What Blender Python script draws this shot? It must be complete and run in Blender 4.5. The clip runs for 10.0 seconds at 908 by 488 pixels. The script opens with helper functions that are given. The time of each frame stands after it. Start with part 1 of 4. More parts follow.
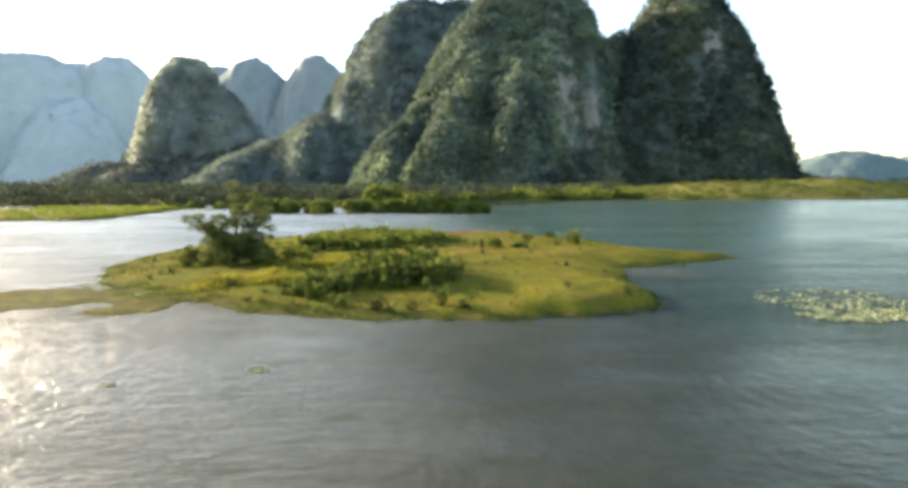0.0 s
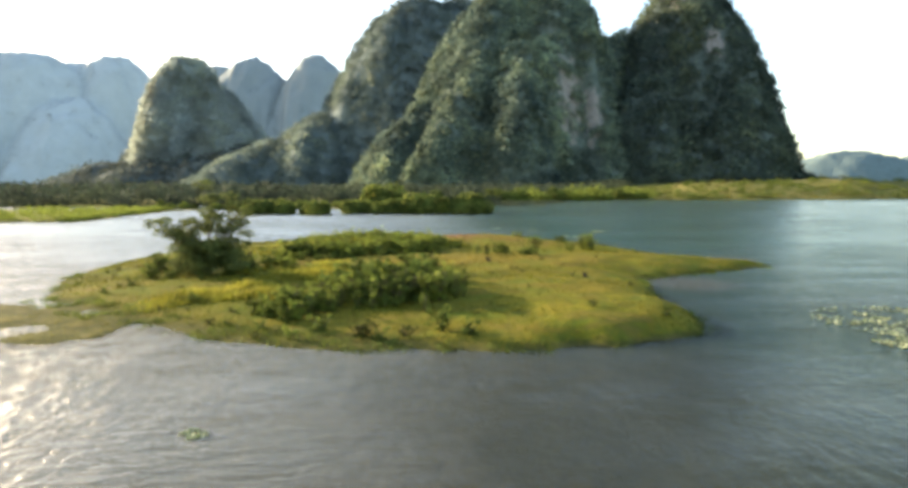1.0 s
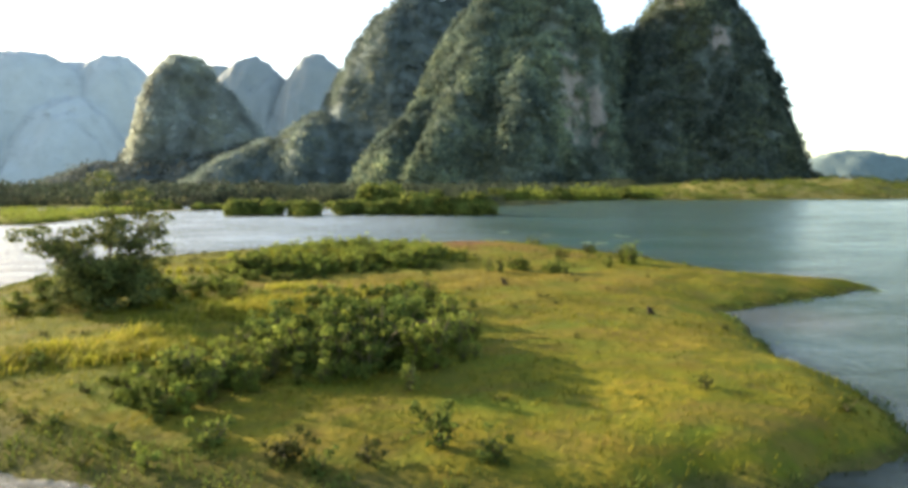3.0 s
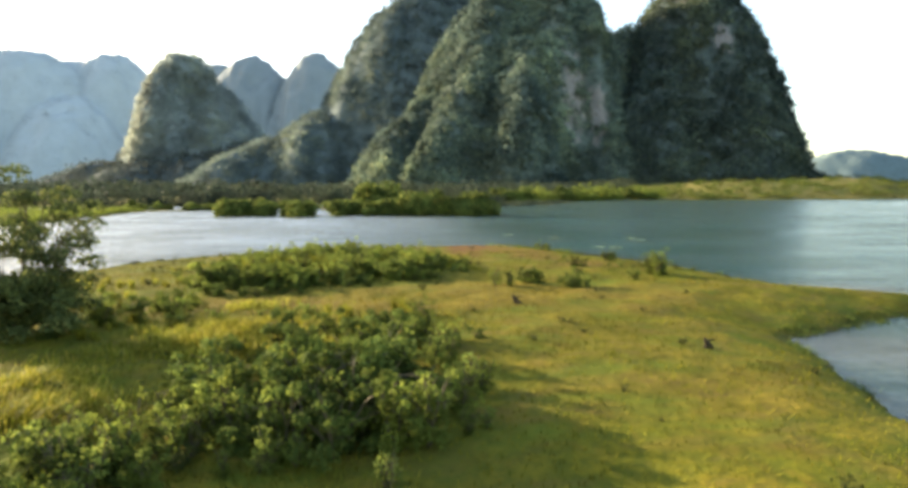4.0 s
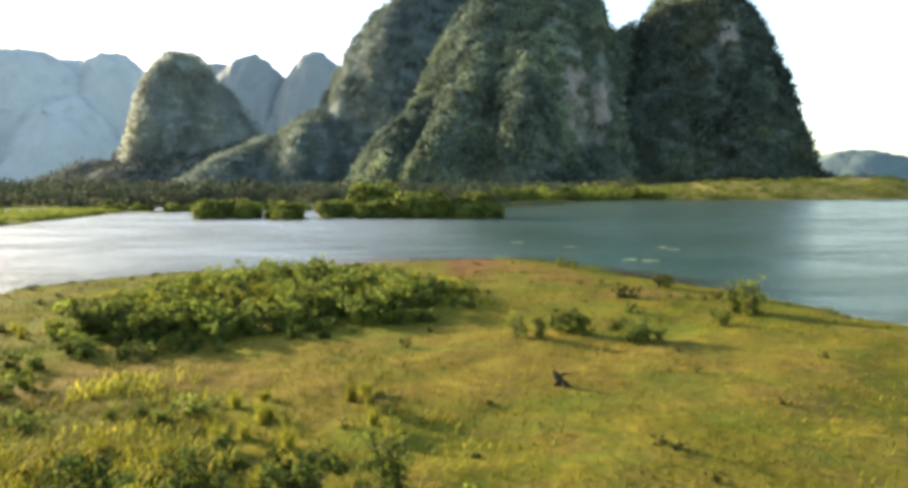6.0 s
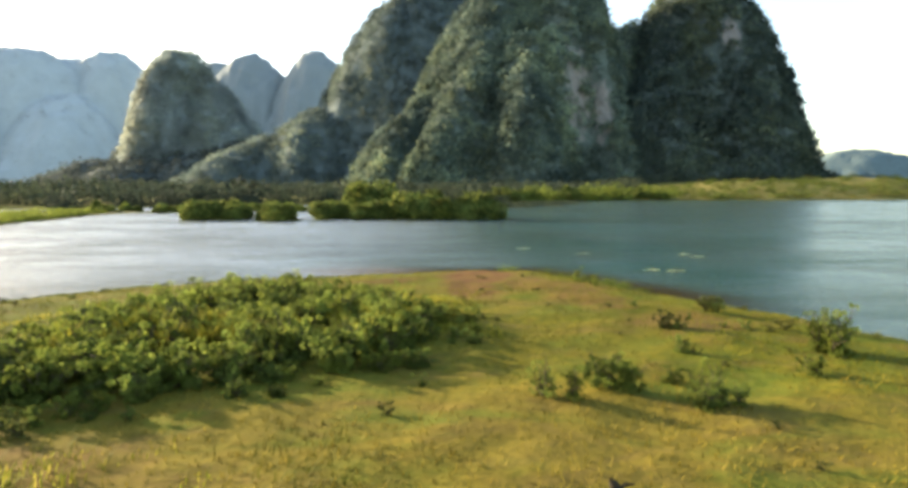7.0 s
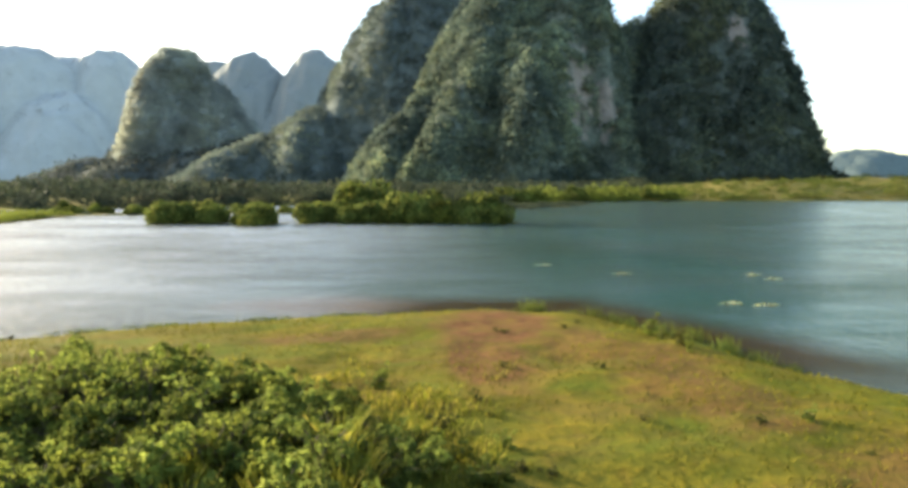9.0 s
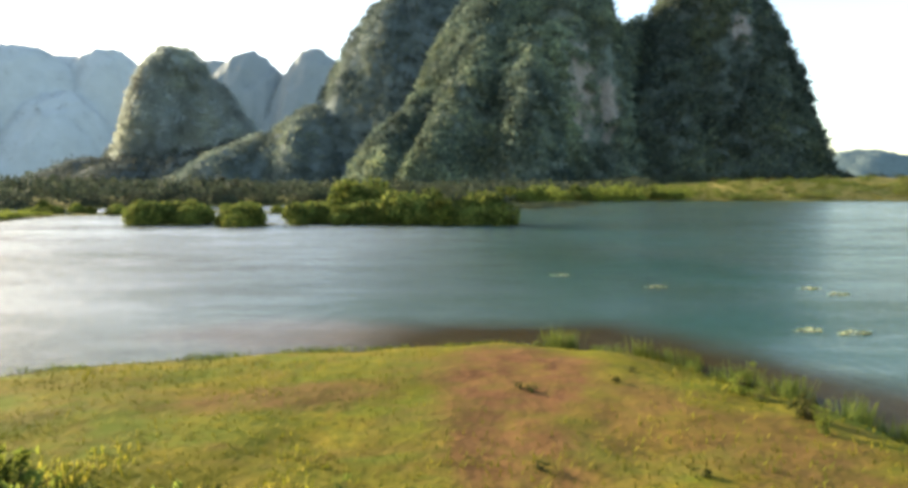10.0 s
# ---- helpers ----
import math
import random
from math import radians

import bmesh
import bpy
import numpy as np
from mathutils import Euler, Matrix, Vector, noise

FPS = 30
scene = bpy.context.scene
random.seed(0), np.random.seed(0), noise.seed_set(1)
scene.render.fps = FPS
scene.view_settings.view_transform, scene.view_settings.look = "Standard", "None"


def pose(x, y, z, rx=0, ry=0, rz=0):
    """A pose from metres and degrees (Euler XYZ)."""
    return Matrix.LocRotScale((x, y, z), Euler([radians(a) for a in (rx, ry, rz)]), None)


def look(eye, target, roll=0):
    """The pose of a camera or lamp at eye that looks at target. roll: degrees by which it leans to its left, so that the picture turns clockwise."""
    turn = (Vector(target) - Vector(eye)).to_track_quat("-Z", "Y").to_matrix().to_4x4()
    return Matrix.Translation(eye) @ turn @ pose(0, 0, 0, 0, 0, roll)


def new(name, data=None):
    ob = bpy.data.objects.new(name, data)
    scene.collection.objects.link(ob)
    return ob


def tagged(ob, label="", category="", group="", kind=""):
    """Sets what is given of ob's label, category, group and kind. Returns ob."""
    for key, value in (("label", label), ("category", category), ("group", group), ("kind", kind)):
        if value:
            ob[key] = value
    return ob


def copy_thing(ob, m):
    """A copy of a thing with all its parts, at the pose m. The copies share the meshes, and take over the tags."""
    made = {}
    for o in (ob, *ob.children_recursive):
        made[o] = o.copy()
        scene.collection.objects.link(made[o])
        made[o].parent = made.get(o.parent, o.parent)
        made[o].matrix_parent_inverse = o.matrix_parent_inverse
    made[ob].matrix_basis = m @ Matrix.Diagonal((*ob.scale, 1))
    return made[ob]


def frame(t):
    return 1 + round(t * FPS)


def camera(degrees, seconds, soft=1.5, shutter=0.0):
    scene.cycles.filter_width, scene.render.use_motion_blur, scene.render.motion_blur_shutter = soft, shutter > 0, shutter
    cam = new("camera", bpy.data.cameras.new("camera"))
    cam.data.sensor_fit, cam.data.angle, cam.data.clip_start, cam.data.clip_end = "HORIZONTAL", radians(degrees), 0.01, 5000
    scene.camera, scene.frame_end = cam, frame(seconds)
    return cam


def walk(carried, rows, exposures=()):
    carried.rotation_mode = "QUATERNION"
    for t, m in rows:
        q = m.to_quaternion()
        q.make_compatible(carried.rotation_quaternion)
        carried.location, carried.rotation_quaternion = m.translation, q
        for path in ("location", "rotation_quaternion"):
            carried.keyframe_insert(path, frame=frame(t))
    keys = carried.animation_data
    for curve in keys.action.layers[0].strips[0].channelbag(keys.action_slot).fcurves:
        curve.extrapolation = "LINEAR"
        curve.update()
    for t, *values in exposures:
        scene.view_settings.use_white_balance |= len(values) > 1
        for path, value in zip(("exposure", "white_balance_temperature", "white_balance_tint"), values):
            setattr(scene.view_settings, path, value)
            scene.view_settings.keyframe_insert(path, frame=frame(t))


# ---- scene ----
cam = camera(70, 10.0, soft=3.7)

# ---- the flight: seconds, eye, yaw (to the left), pitch, roll ----
FLIGHT = [
    (0.0, -0.04, 0.50, 7.07, -2.72, -4.81, 0.08),
    (1.0, 0.15, 7.14, 7.08, -2.68, -4.80, 0.07),
    (2.0, 0.38, 14.47, 6.99, -2.64, -4.81, 0.07),
    (3.0, 0.65, 21.75, 6.89, -2.61, -4.82, 0.08),
    (4.0, 0.93, 28.76, 6.83, -2.59, -4.84, 0.09),
    (5.0, 1.23, 35.50, 6.84, -2.57, -4.86, 0.10),
    (6.0, 1.53, 42.25, 6.92, -2.55, -4.88, 0.13),
    (7.0, 1.83, 49.30, 7.04, -2.54, -4.91, 0.16),
    (8.0, 2.12, 56.92, 7.14, -2.54, -4.93, 0.19),
    (9.0, 2.38, 65.16, 7.14, -2.54, -4.94, 0.24),
    (10.0, 2.62, 73.76, 6.94, -2.54, -4.95, 0.29),
]
EXPOSURE = 2.04
walk(cam, [(t, pose(x, y, z, 0, 0, yaw) @ pose(0, 0, 0, 90 + pitch, 0, 0) @ pose(0, 0, 0, 0, 0, roll))
           for t, x, y, z, yaw, pitch, roll in FLIGHT], exposures=((0.0, EXPOSURE, 6850, 10), (10.0, EXPOSURE - 0.15, 6850, 10)))

# ---- sky and sun: low, from the left and a little ahead ----
SUN_EL, SUN_AZ = radians(15), radians(-56)      # azimuth clockwise from +y
world = bpy.data.worlds.new("sky")
scene.world = world
world.use_nodes = True
wn, wl = world.node_tree.nodes, world.node_tree.links
sky = wn.new("ShaderNodeTexSky")
sky.sky_type, sky.sun_disc = "NISHITA", False
sky.sun_elevation, sky.sun_rotation = SUN_EL, SUN_AZ % (2 * math.pi)
sky.air_density, sky.dust_density, sky.ozone_density = 1.0, 1.4, 1.2
wn["Background"].inputs["Strength"].default_value = 0.15
wl.new(sky.outputs[0], wn["Background"].inputs["Color"])
sun = new("sun", bpy.data.lights.new("sun", "SUN"))
sun.data.energy, sun.data.angle, sun.data.color = 4.7, radians(0.6), (1.0, 0.86, 0.64)
to_sun = Vector((math.sin(SUN_AZ) * math.cos(SUN_EL), math.cos(SUN_AZ) * math.cos(SUN_EL), math.sin(SUN_EL)))
sun.matrix_world = look(to_sun * 200 + Vector((0, 60, 0)), (0, 60, 0))


# ---- materials ----
class Mat:
    """A small builder of node materials."""

    def __init__(self, name):
        self.m = bpy.data.materials.new(name)
        self.m.use_nodes = True
        self.n, self.l = self.m.node_tree.nodes, self.m.node_tree.links
        self.b = self.n["Principled BSDF"]
        self.coords = self.n.new("ShaderNodeTexCoord").outputs["Object"]

    def put(self, socket, value):
        if isinstance(value, bpy.types.NodeSocket):
            self.l.new(value, socket)
        elif isinstance(value, tuple) and len(value) == 3 and socket.type == "RGBA":
            socket.default_value = (*value, 1)
        else:
            socket.default_value = value

    def noise(self, scale, detail=4.0, rough=0.55, stretch=(1, 1, 1), turn=0.0, warp=0.0):
        mp = self.n.new("ShaderNodeMapping")
        mp.inputs["Scale"].default_value = stretch
        mp.inputs["Rotation"].default_value = (0, 0, radians(turn))
        self.l.new(self.coords, mp.inputs[0])
        t = self.n.new("ShaderNodeTexNoise")
        t.inputs["Scale"].default_value, t.inputs["Detail"].default_value = scale, detail
        t.inputs["Roughness"].default_value, t.inputs["Distortion"].default_value = rough, warp
        self.l.new(mp.outputs[0], t.inputs["Vector"])
        return t.outputs[0]

    def ramp(self, fac, *stops):
        r = self.n.new("ShaderNodeValToRGB")
        while len(r.color_ramp.elements) < len(stops):
            r.color_ramp.elements.new(0.5)
        for e, (p, c) in zip(r.color_ramp.elements, stops):
            e.position, e.color = p, (*c, 1) if isinstance(c, tuple) else (c, c, c, 1)
        self.l.new(fac, r.inputs[0])
        return r.outputs[0]

    def mix(self, fac, a, b, kind="MIX"):
        x = self.n.new("ShaderNodeMix")
        x.data_type, x.blend_type = "RGBA", kind
        self.put(x.inputs[0], fac), self.put(x.inputs[6], a), self.put(x.inputs[7], b)
        return x.outputs[2]

    def math(self, op, a, b=0.0):
        x = self.n.new("ShaderNodeMath")
        x.operation, x.use_clamp = op, False
        self.put(x.inputs[0], a), self.put(x.inputs[1], b)
        return x.outputs[0]

    def bump(self, height, strength, distance, after=None):
        x = self.n.new("ShaderNodeBump")
        self.put(x.inputs["Height"], height)
        x.inputs["Strength"].default_value, x.inputs["Distance"].default_value = strength, distance
        if after:
            self.l.new(after, x.inputs["Normal"])
        return x.outputs[0]

    def done(self, color=None, rough=None, normal=None, ior=None, spec=None):
        for key, value in (("Base Color", color), ("Roughness", rough), ("Normal", normal), ("IOR", ior), ("Specular IOR Level", spec)):
            if value is not None:
                self.put(self.b.inputs[key], value)
        return self.m

    def axis(self, n):
        s = self.n.new("ShaderNodeSeparateXYZ")
        self.l.new(self.coords, s.inputs[0])
        return s.outputs[n]

    def smooth(self, value, lo, hi):
        """0 at lo rising smoothly to 1 at hi."""
        m = self.n.new("ShaderNodeMapRange")
        m.interpolation_type = "SMOOTHERSTEP"
        self.put(m.inputs["Value"], value)
        m.inputs["From Min"].default_value, m.inputs["From Max"].default_value = lo, hi
        return m.outputs[0]

    def spot(self, x, y, rx, ry, soft, wobble):
        """1 inside a ragged patch of the ground round x, y; 0 outside."""
        dx = self.math("DIVIDE", self.math("SUBTRACT", self.axis(0), x), rx)
        dy = self.math("DIVIDE", self.math("SUBTRACT", self.axis(1), y), ry)
        r = self.math("SQRT", self.math("ADD", self.math("MULTIPLY", dx, dx), self.math("MULTIPLY", dy, dy)))
        r = self.math("ADD", r, self.math("MULTIPLY", self.math("SUBTRACT", self.noise(0.35, 5, 0.65), 0.5), wobble))
        return self.ramp(r, (max(0.0, 0.8 - soft), 1.0), (min(1.0, 0.8 + soft), 0.0))


def leaf_material(name, *stops, glow=0.4, rough=0.75, clump=0.9, stands=0.0):
    """Leaves: each its own shade, light shining partly through."""
    k = Mat(name)
    island = k.n.new("ShaderNodeNewGeometry").outputs["Random Per Island"]
    tone = k.ramp(island, *stops)
    thing = k.n.new("ShaderNodeObjectInfo").outputs["Random"]
    tone = k.mix(1.0, tone, k.ramp(thing, (0.0, 0.8), (1.0, 1.15)), "MULTIPLY")
    k.coords = k.n.new("ShaderNodeNewGeometry").outputs["Position"]
    tone = k.mix(1.0, tone, k.ramp(k.noise(clump, 3, 0.6), (0.32, 0.5), (0.66, 1.5)), "MULTIPLY")
    tone = k.mix(k.ramp(k.noise(clump * 0.6, 2), (0.5, 0.0), (0.68, 1.0)), tone, k.mix(1.0, tone, (1.12, 1.05, 0.85), "MULTIPLY"))
    if stands:
        tone = k.mix(stands, tone, k.mix(1.0, tone, k.ramp(k.noise(clump * 0.4, 4, 0.6), (0.40, (0.40, 0.46, 0.52)), (0.62, (1.5, 1.45, 1.2))), "MULTIPLY"))
    k.done(tone, rough, spec=0.04)
    tr, mx = k.n.new("ShaderNodeBsdfTranslucent"), k.n.new("ShaderNodeMixShader")
    k.l.new(tone, tr.inputs[0])
    mx.inputs[0].default_value = glow
    k.l.new(k.b.outputs[0], mx.inputs[1]), k.l.new(tr.outputs[0], mx.inputs[2])
    k.l.new(mx.outputs[0], k.n["Material Output"].inputs[0])
    return k.m


def ground_material():
    k = Mat("pasture")
    big, mid, fine = k.noise(0.09, 4), k.noise(0.55, 5, 0.6), k.noise(5.0, 4, 0.7)
    grass = k.ramp(mid, (0.30, (0.056, 0.079, 0.009)), (0.5, (0.134, 0.117, 0.011)), (0.70, (0.199, 0.149, 0.016)))
    grass = k.mix(k.ramp(big, (0.42, 0.0), (0.62, 0.6)), grass, (0.185, 0.135, 0.025))
    grass = k.mix(k.ramp(fine, (0.35, 0.4), (0.6, 0.0)), grass, (0.055, 0.067, 0.011))
    grass = k.mix(k.ramp(k.noise(0.17, 4, 0.6, (1, 1.6, 1), 20), (0.48, 0.0), (0.64, 0.6)), grass, (0.068, 0.090, 0.011))
    grass = k.mix(k.ramp(k.noise(2.2, 4, 0.7), (0.40, 0.5), (0.55, 0.0)), grass, (0.068, 0.073, 0.013))
    grass = k.mix(k.ramp(k.noise(0.26, 5, 0.7), (0.50, 0.0), (0.62, 0.75)), grass, (0.088, 0.079, 0.009))
    grass = k.mix(k.ramp(k.noise(0.8, 4, 0.7, (1.5, 0.8, 1), 35), (0.54, 0.0), (0.66, 0.6)), grass, (0.122, 0.088, 0.014))
    # a belt of dry golden grass across the middle of the island
    dry = k.math("MAXIMUM", k.spot(2, 64, 18, 6.0, 0.3, 1.0), k.math("MULTIPLY", k.spot(9, 50, 7, 8.0, 0.35, 1.2), 0.5))
    grass = k.mix(k.math("MULTIPLY", dry, 0.7), grass, k.ramp(k.noise(1.1, 5, 0.7), (0.35, (0.105, 0.078, 0.014)), (0.65, (0.180, 0.132, 0.024))))
    # worn brown and green drifts
    grass = k.mix(k.ramp(k.noise(0.33, 5, 0.65, (1, 1.8, 1), -12, 0.6), (0.50, 0.0), (0.64, 0.55)), grass, (0.120, 0.082, 0.024))
    grass = k.mix(k.ramp(k.noise(0.21, 4, 0.6, (1, 2.2, 1), 5, 0.4), (0.52, 0.0), (0.66, 0.6)), grass, (0.078, 0.108, 0.014))
    far = k.math("MULTIPLY", k.ramp(k.math("DIVIDE", k.axis(1), 400.0), (0.55, 0.0), (0.75, 1.0)), 0.8)
    grass = k.mix(far, grass, k.ramp(k.noise(0.045, 5, 0.7, (1, 0.5, 1)), (0.35, (0.075, 0.085, 0.036)), (0.5, (0.150, 0.135, 0.038)), (0.65, (0.205, 0.165, 0.060))))
    soil = k.ramp(k.noise(1.3, 6, 0.7), (0.3, (0.078, 0.040, 0.017)), (0.7, (0.160, 0.078, 0.035)))
    rag = k.ramp(k.noise(0.9, 6, 0.7), (0.34, 0.45), (0.56, 1.0))
    bare = k.math("MAXIMUM", k.spot(5.6, 94.0, 3.4, 5.6, 0.2, 1.2), k.math("MULTIPLY", k.spot(4.6, 88.0, 2.2, 4.5, 0.25, 1.4), 0.9))
    bare = k.math("MAXIMUM", bare, k.math("MULTIPLY", k.spot(-2.0, 92.5, 5.0, 1.8, 0.25, 1.8), 0.7))
    bare = k.math("MAXIMUM", bare, k.math("MULTIPLY", k.spot(10.5, 86.0, 2.6, 7.0, 0.25, 2.2), 0.65))
    bare = k.math("MAXIMUM", bare, k.math("MULTIPLY", k.spot(-8.0, 63.0, 4.5, 3.0, 0.25, 2.0), 0.45))
    bare = k.math("MAXIMUM", bare, k.math("MULTIPLY", k.math("MAXIMUM", k.spot(13.5, 77.5, 3.2, 3.0, 0.25, 1.8), k.spot(8.0, 90.0, 3.0, 4.0, 0.3, 2.0)), 0.6))
    bare = k.math("MULTIPLY", bare, rag)
    tone = k.mix(bare, grass, soil)
    # wet mud under the waterline and just above it
    level = k.math("ADD", k.axis(2), k.math("MULTIPLY", k.math("SUBTRACT", mid, 0.5), 0.3))
    wet = k.ramp(k.math("MULTIPLY", level, 2.0), (0.12, 1.0), (0.50, 0.0))
    # drowned grass near the shore, bare mud further down
    drowned = k.ramp(k.math("ADD", k.math("MULTIPLY", level, 1.6), 1.0), (0.30, 0.0), (0.85, 1.0))
    mud_shade = k.ramp(k.noise(0.8, 5, 0.65), (0.35, (0.042, 0.038, 0.016)), (0.65, (0.070, 0.056, 0.026)))
    tone = k.mix(wet, tone, k.mix(drowned, mud_shade, k.ramp(k.noise(1.1, 5, 0.65), (0.35, (0.048, 0.050, 0.014)), (0.65, (0.095, 0.080, 0.026)))))
    n = k.bump(fine, 0.4, 0.10, k.bump(mid, 0.5, 0.35))
    return k.done(tone, 1.0, n, spec=0.03)


def water_material():
    k = Mat("lake_water")
    k.coords = k.n.new("ShaderNodeNewGeometry").outputs["Position"]
    across = k.noise(1.3, 5, 0.65, (0.6, 1.6, 1), -24, 0.5)
    along = k.noise(1.3, 5, 0.65, (1.5, 0.6, 1), 14, 0.5)
    ripple = k.mix(k.smooth(k.noise(0.045, 2), 0.3, 0.7), across, along)
    swell = k.noise(0.2, 3, 0.5, (0.8, 0.7, 1), -26, 0.5)
    calm = k.math("ADD", 0.4, k.math("MULTIPLY", k.smooth(k.noise(0.03, 3, 0.5, (0.5, 1.4, 1), 8), 0.3, 0.7), 0.6))
    # ruffled on both sides, smooth in the lee between, flatter far off
    chop = k.math("ADD", 0.4, k.math("ADD", k.math("MULTIPLY", k.smooth(k.axis(0), 6.0, -24.0), 1.5), k.math("MULTIPLY", k.smooth(k.axis(0), 12.0, 30.0), 0.8)))
    calm = k.math("MULTIPLY", k.math("MULTIPLY", calm, chop), k.math("SUBTRACT", 1.0, k.math("MULTIPLY", k.smooth(k.axis(1), 28.0, 85.0), 0.55)))
    n = k.bump(k.math("MULTIPLY", k.math("SUBTRACT", ripple, 0.5), calm), 1.0, 0.38, k.bump(swell, 0.45, 0.45))
    silt = k.noise(0.06, 4)
    tone = k.ramp(silt, (0.35, (0.030, 0.108, 0.086)), (0.65, (0.052, 0.106, 0.074)))
    # weed showing through the shallows beside the drowned meadow
    weedy = k.math("MULTIPLY", k.spot(-21, 40.5, 15, 7.0, 0.3, 0.9), 0.85)
    # silty shallows round the island, clearer green water beyond it
    deep = k.ramp(k.math("DIVIDE", k.math("ADD", k.axis(1), k.math("MULTIPLY", k.axis(0), 0.5)), 200.0), (0.30, 0.0), (0.55, 1.0))
    # pale silt with glare painted in to windward, brown middle, greener towards open lake
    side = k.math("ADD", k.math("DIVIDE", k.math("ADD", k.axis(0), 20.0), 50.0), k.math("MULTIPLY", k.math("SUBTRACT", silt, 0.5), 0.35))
    # middle stops darkened further to stand in for the mountain's reflection
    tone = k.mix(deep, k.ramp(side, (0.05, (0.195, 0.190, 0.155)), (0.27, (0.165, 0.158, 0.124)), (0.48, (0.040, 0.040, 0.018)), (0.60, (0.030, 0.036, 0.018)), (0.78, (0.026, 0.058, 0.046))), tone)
    # far windward water also paled to carry the sun's glitter
    silt_glare = k.math("MULTIPLY", k.ramp(k.math("ADD", k.math("DIVIDE", k.axis(0), 80.0), k.math("ADD", 0.3, k.math("MULTIPLY", silt, 0.4))), (0.25, 0.75), (0.65, 0.0)), deep)
    tone = k.mix(silt_glare, tone, (0.17, 0.175, 0.15))
    # dark flecks painted for the troughs of small wavelets close by
    near = k.ramp(k.math("DIVIDE", k.axis(1), 100.0), (0.36, 1.0), (0.55, 0.25))
    fleck = k.math("MULTIPLY", k.ramp(k.noise(1.0, 4, 0.7, (0.55, 1.5, 1), -22, 0.8), (0.34, 1.0), (0.45, 0.0)), near)
    tone = k.mix(k.math("MULTIPLY", fleck, 0.35), tone, (0.035, 0.034, 0.018))
    # brown mud with dark reflection and shade painted in along the steep bank
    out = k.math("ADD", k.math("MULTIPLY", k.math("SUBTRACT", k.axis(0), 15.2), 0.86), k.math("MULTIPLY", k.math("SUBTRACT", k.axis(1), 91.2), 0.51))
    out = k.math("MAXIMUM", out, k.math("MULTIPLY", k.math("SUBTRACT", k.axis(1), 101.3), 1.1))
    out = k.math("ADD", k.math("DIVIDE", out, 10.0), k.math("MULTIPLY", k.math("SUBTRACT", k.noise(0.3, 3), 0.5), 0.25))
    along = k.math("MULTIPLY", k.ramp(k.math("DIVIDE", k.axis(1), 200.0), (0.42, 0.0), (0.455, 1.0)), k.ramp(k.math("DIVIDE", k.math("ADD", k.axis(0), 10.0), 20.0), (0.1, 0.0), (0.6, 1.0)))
    mud_shade = k.math("MULTIPLY", k.ramp(out, (0.36, 1.0), (0.75, 0.0)), along)
    # the wind ruffles the open side, the lee of the mountain lies calmer
    lee = k.math("ADD", k.math("DIVIDE", k.math("MAXIMUM", k.axis(0), -20.0), 60.0), k.math("ADD", 0.5, k.math("MULTIPLY", k.math("SUBTRACT", k.noise(0.02, 3), 0.5), 0.5)))
    ruffle = k.math("MULTIPLY", k.ramp(lee, (0.17, 0.37), (0.85, 0.165)), k.ramp(k.math("DIVIDE", k.axis(1), 100.0), (0.38, 0.85), (0.62, 1.0)))
    ruffle = k.math("MINIMUM", ruffle, 0.268)
    tone = k.mix(weedy, tone, k.ramp(k.noise(0.5, 4), (0.35, (0.065, 0.058, 0.022)), (0.65, (0.150, 0.125, 0.050))))
    tone = k.mix(mud_shade, tone, (0.050, 0.034, 0.009))
    tone = k.mix(k.math("MULTIPLY", k.spot(-4.5, 104.5, 7.0, 4.5, 0.3, 0.8), 0.8), tone, (0.21, 0.165, 0.125))
    # pale silt along the spit, and a greyer pale tone in the cove beside it
    tone = k.mix(k.math("MULTIPLY", k.spot(28, 72.0, 8.0, 3.2, 0.4, 1.2), 0.7), tone, (0.19, 0.165, 0.14))
    tone = k.mix(k.math("MULTIPLY", k.spot(19.5, 55.5, 5.5, 5.5, 0.45, 1.2), 0.7), tone, (0.125, 0.118, 0.105))
    murk, clear, body = k.n.new("ShaderNodeBsdfDiffuse"), k.n.new("ShaderNodeBsdfTransparent"), k.n.new("ShaderNodeMixShader")
    gloss, fres, top = k.n.new("ShaderNodeBsdfGlossy"), k.n.new("ShaderNodeFresnel"), k.n.new("ShaderNodeMixShader")
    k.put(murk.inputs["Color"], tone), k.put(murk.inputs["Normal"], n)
    clear.inputs[0].default_value = (0.60, 0.57, 0.42, 1)
    body.inputs[0].default_value = 0.5
    k.l.new(murk.outputs[0], body.inputs[1]), k.l.new(clear.outputs[0], body.inputs[2])
    k.put(gloss.inputs["Roughness"], ruffle), k.put(gloss.inputs["Normal"], n)
    k.put(fres.inputs["IOR"], 1.333), k.put(fres.inputs["Normal"], n)
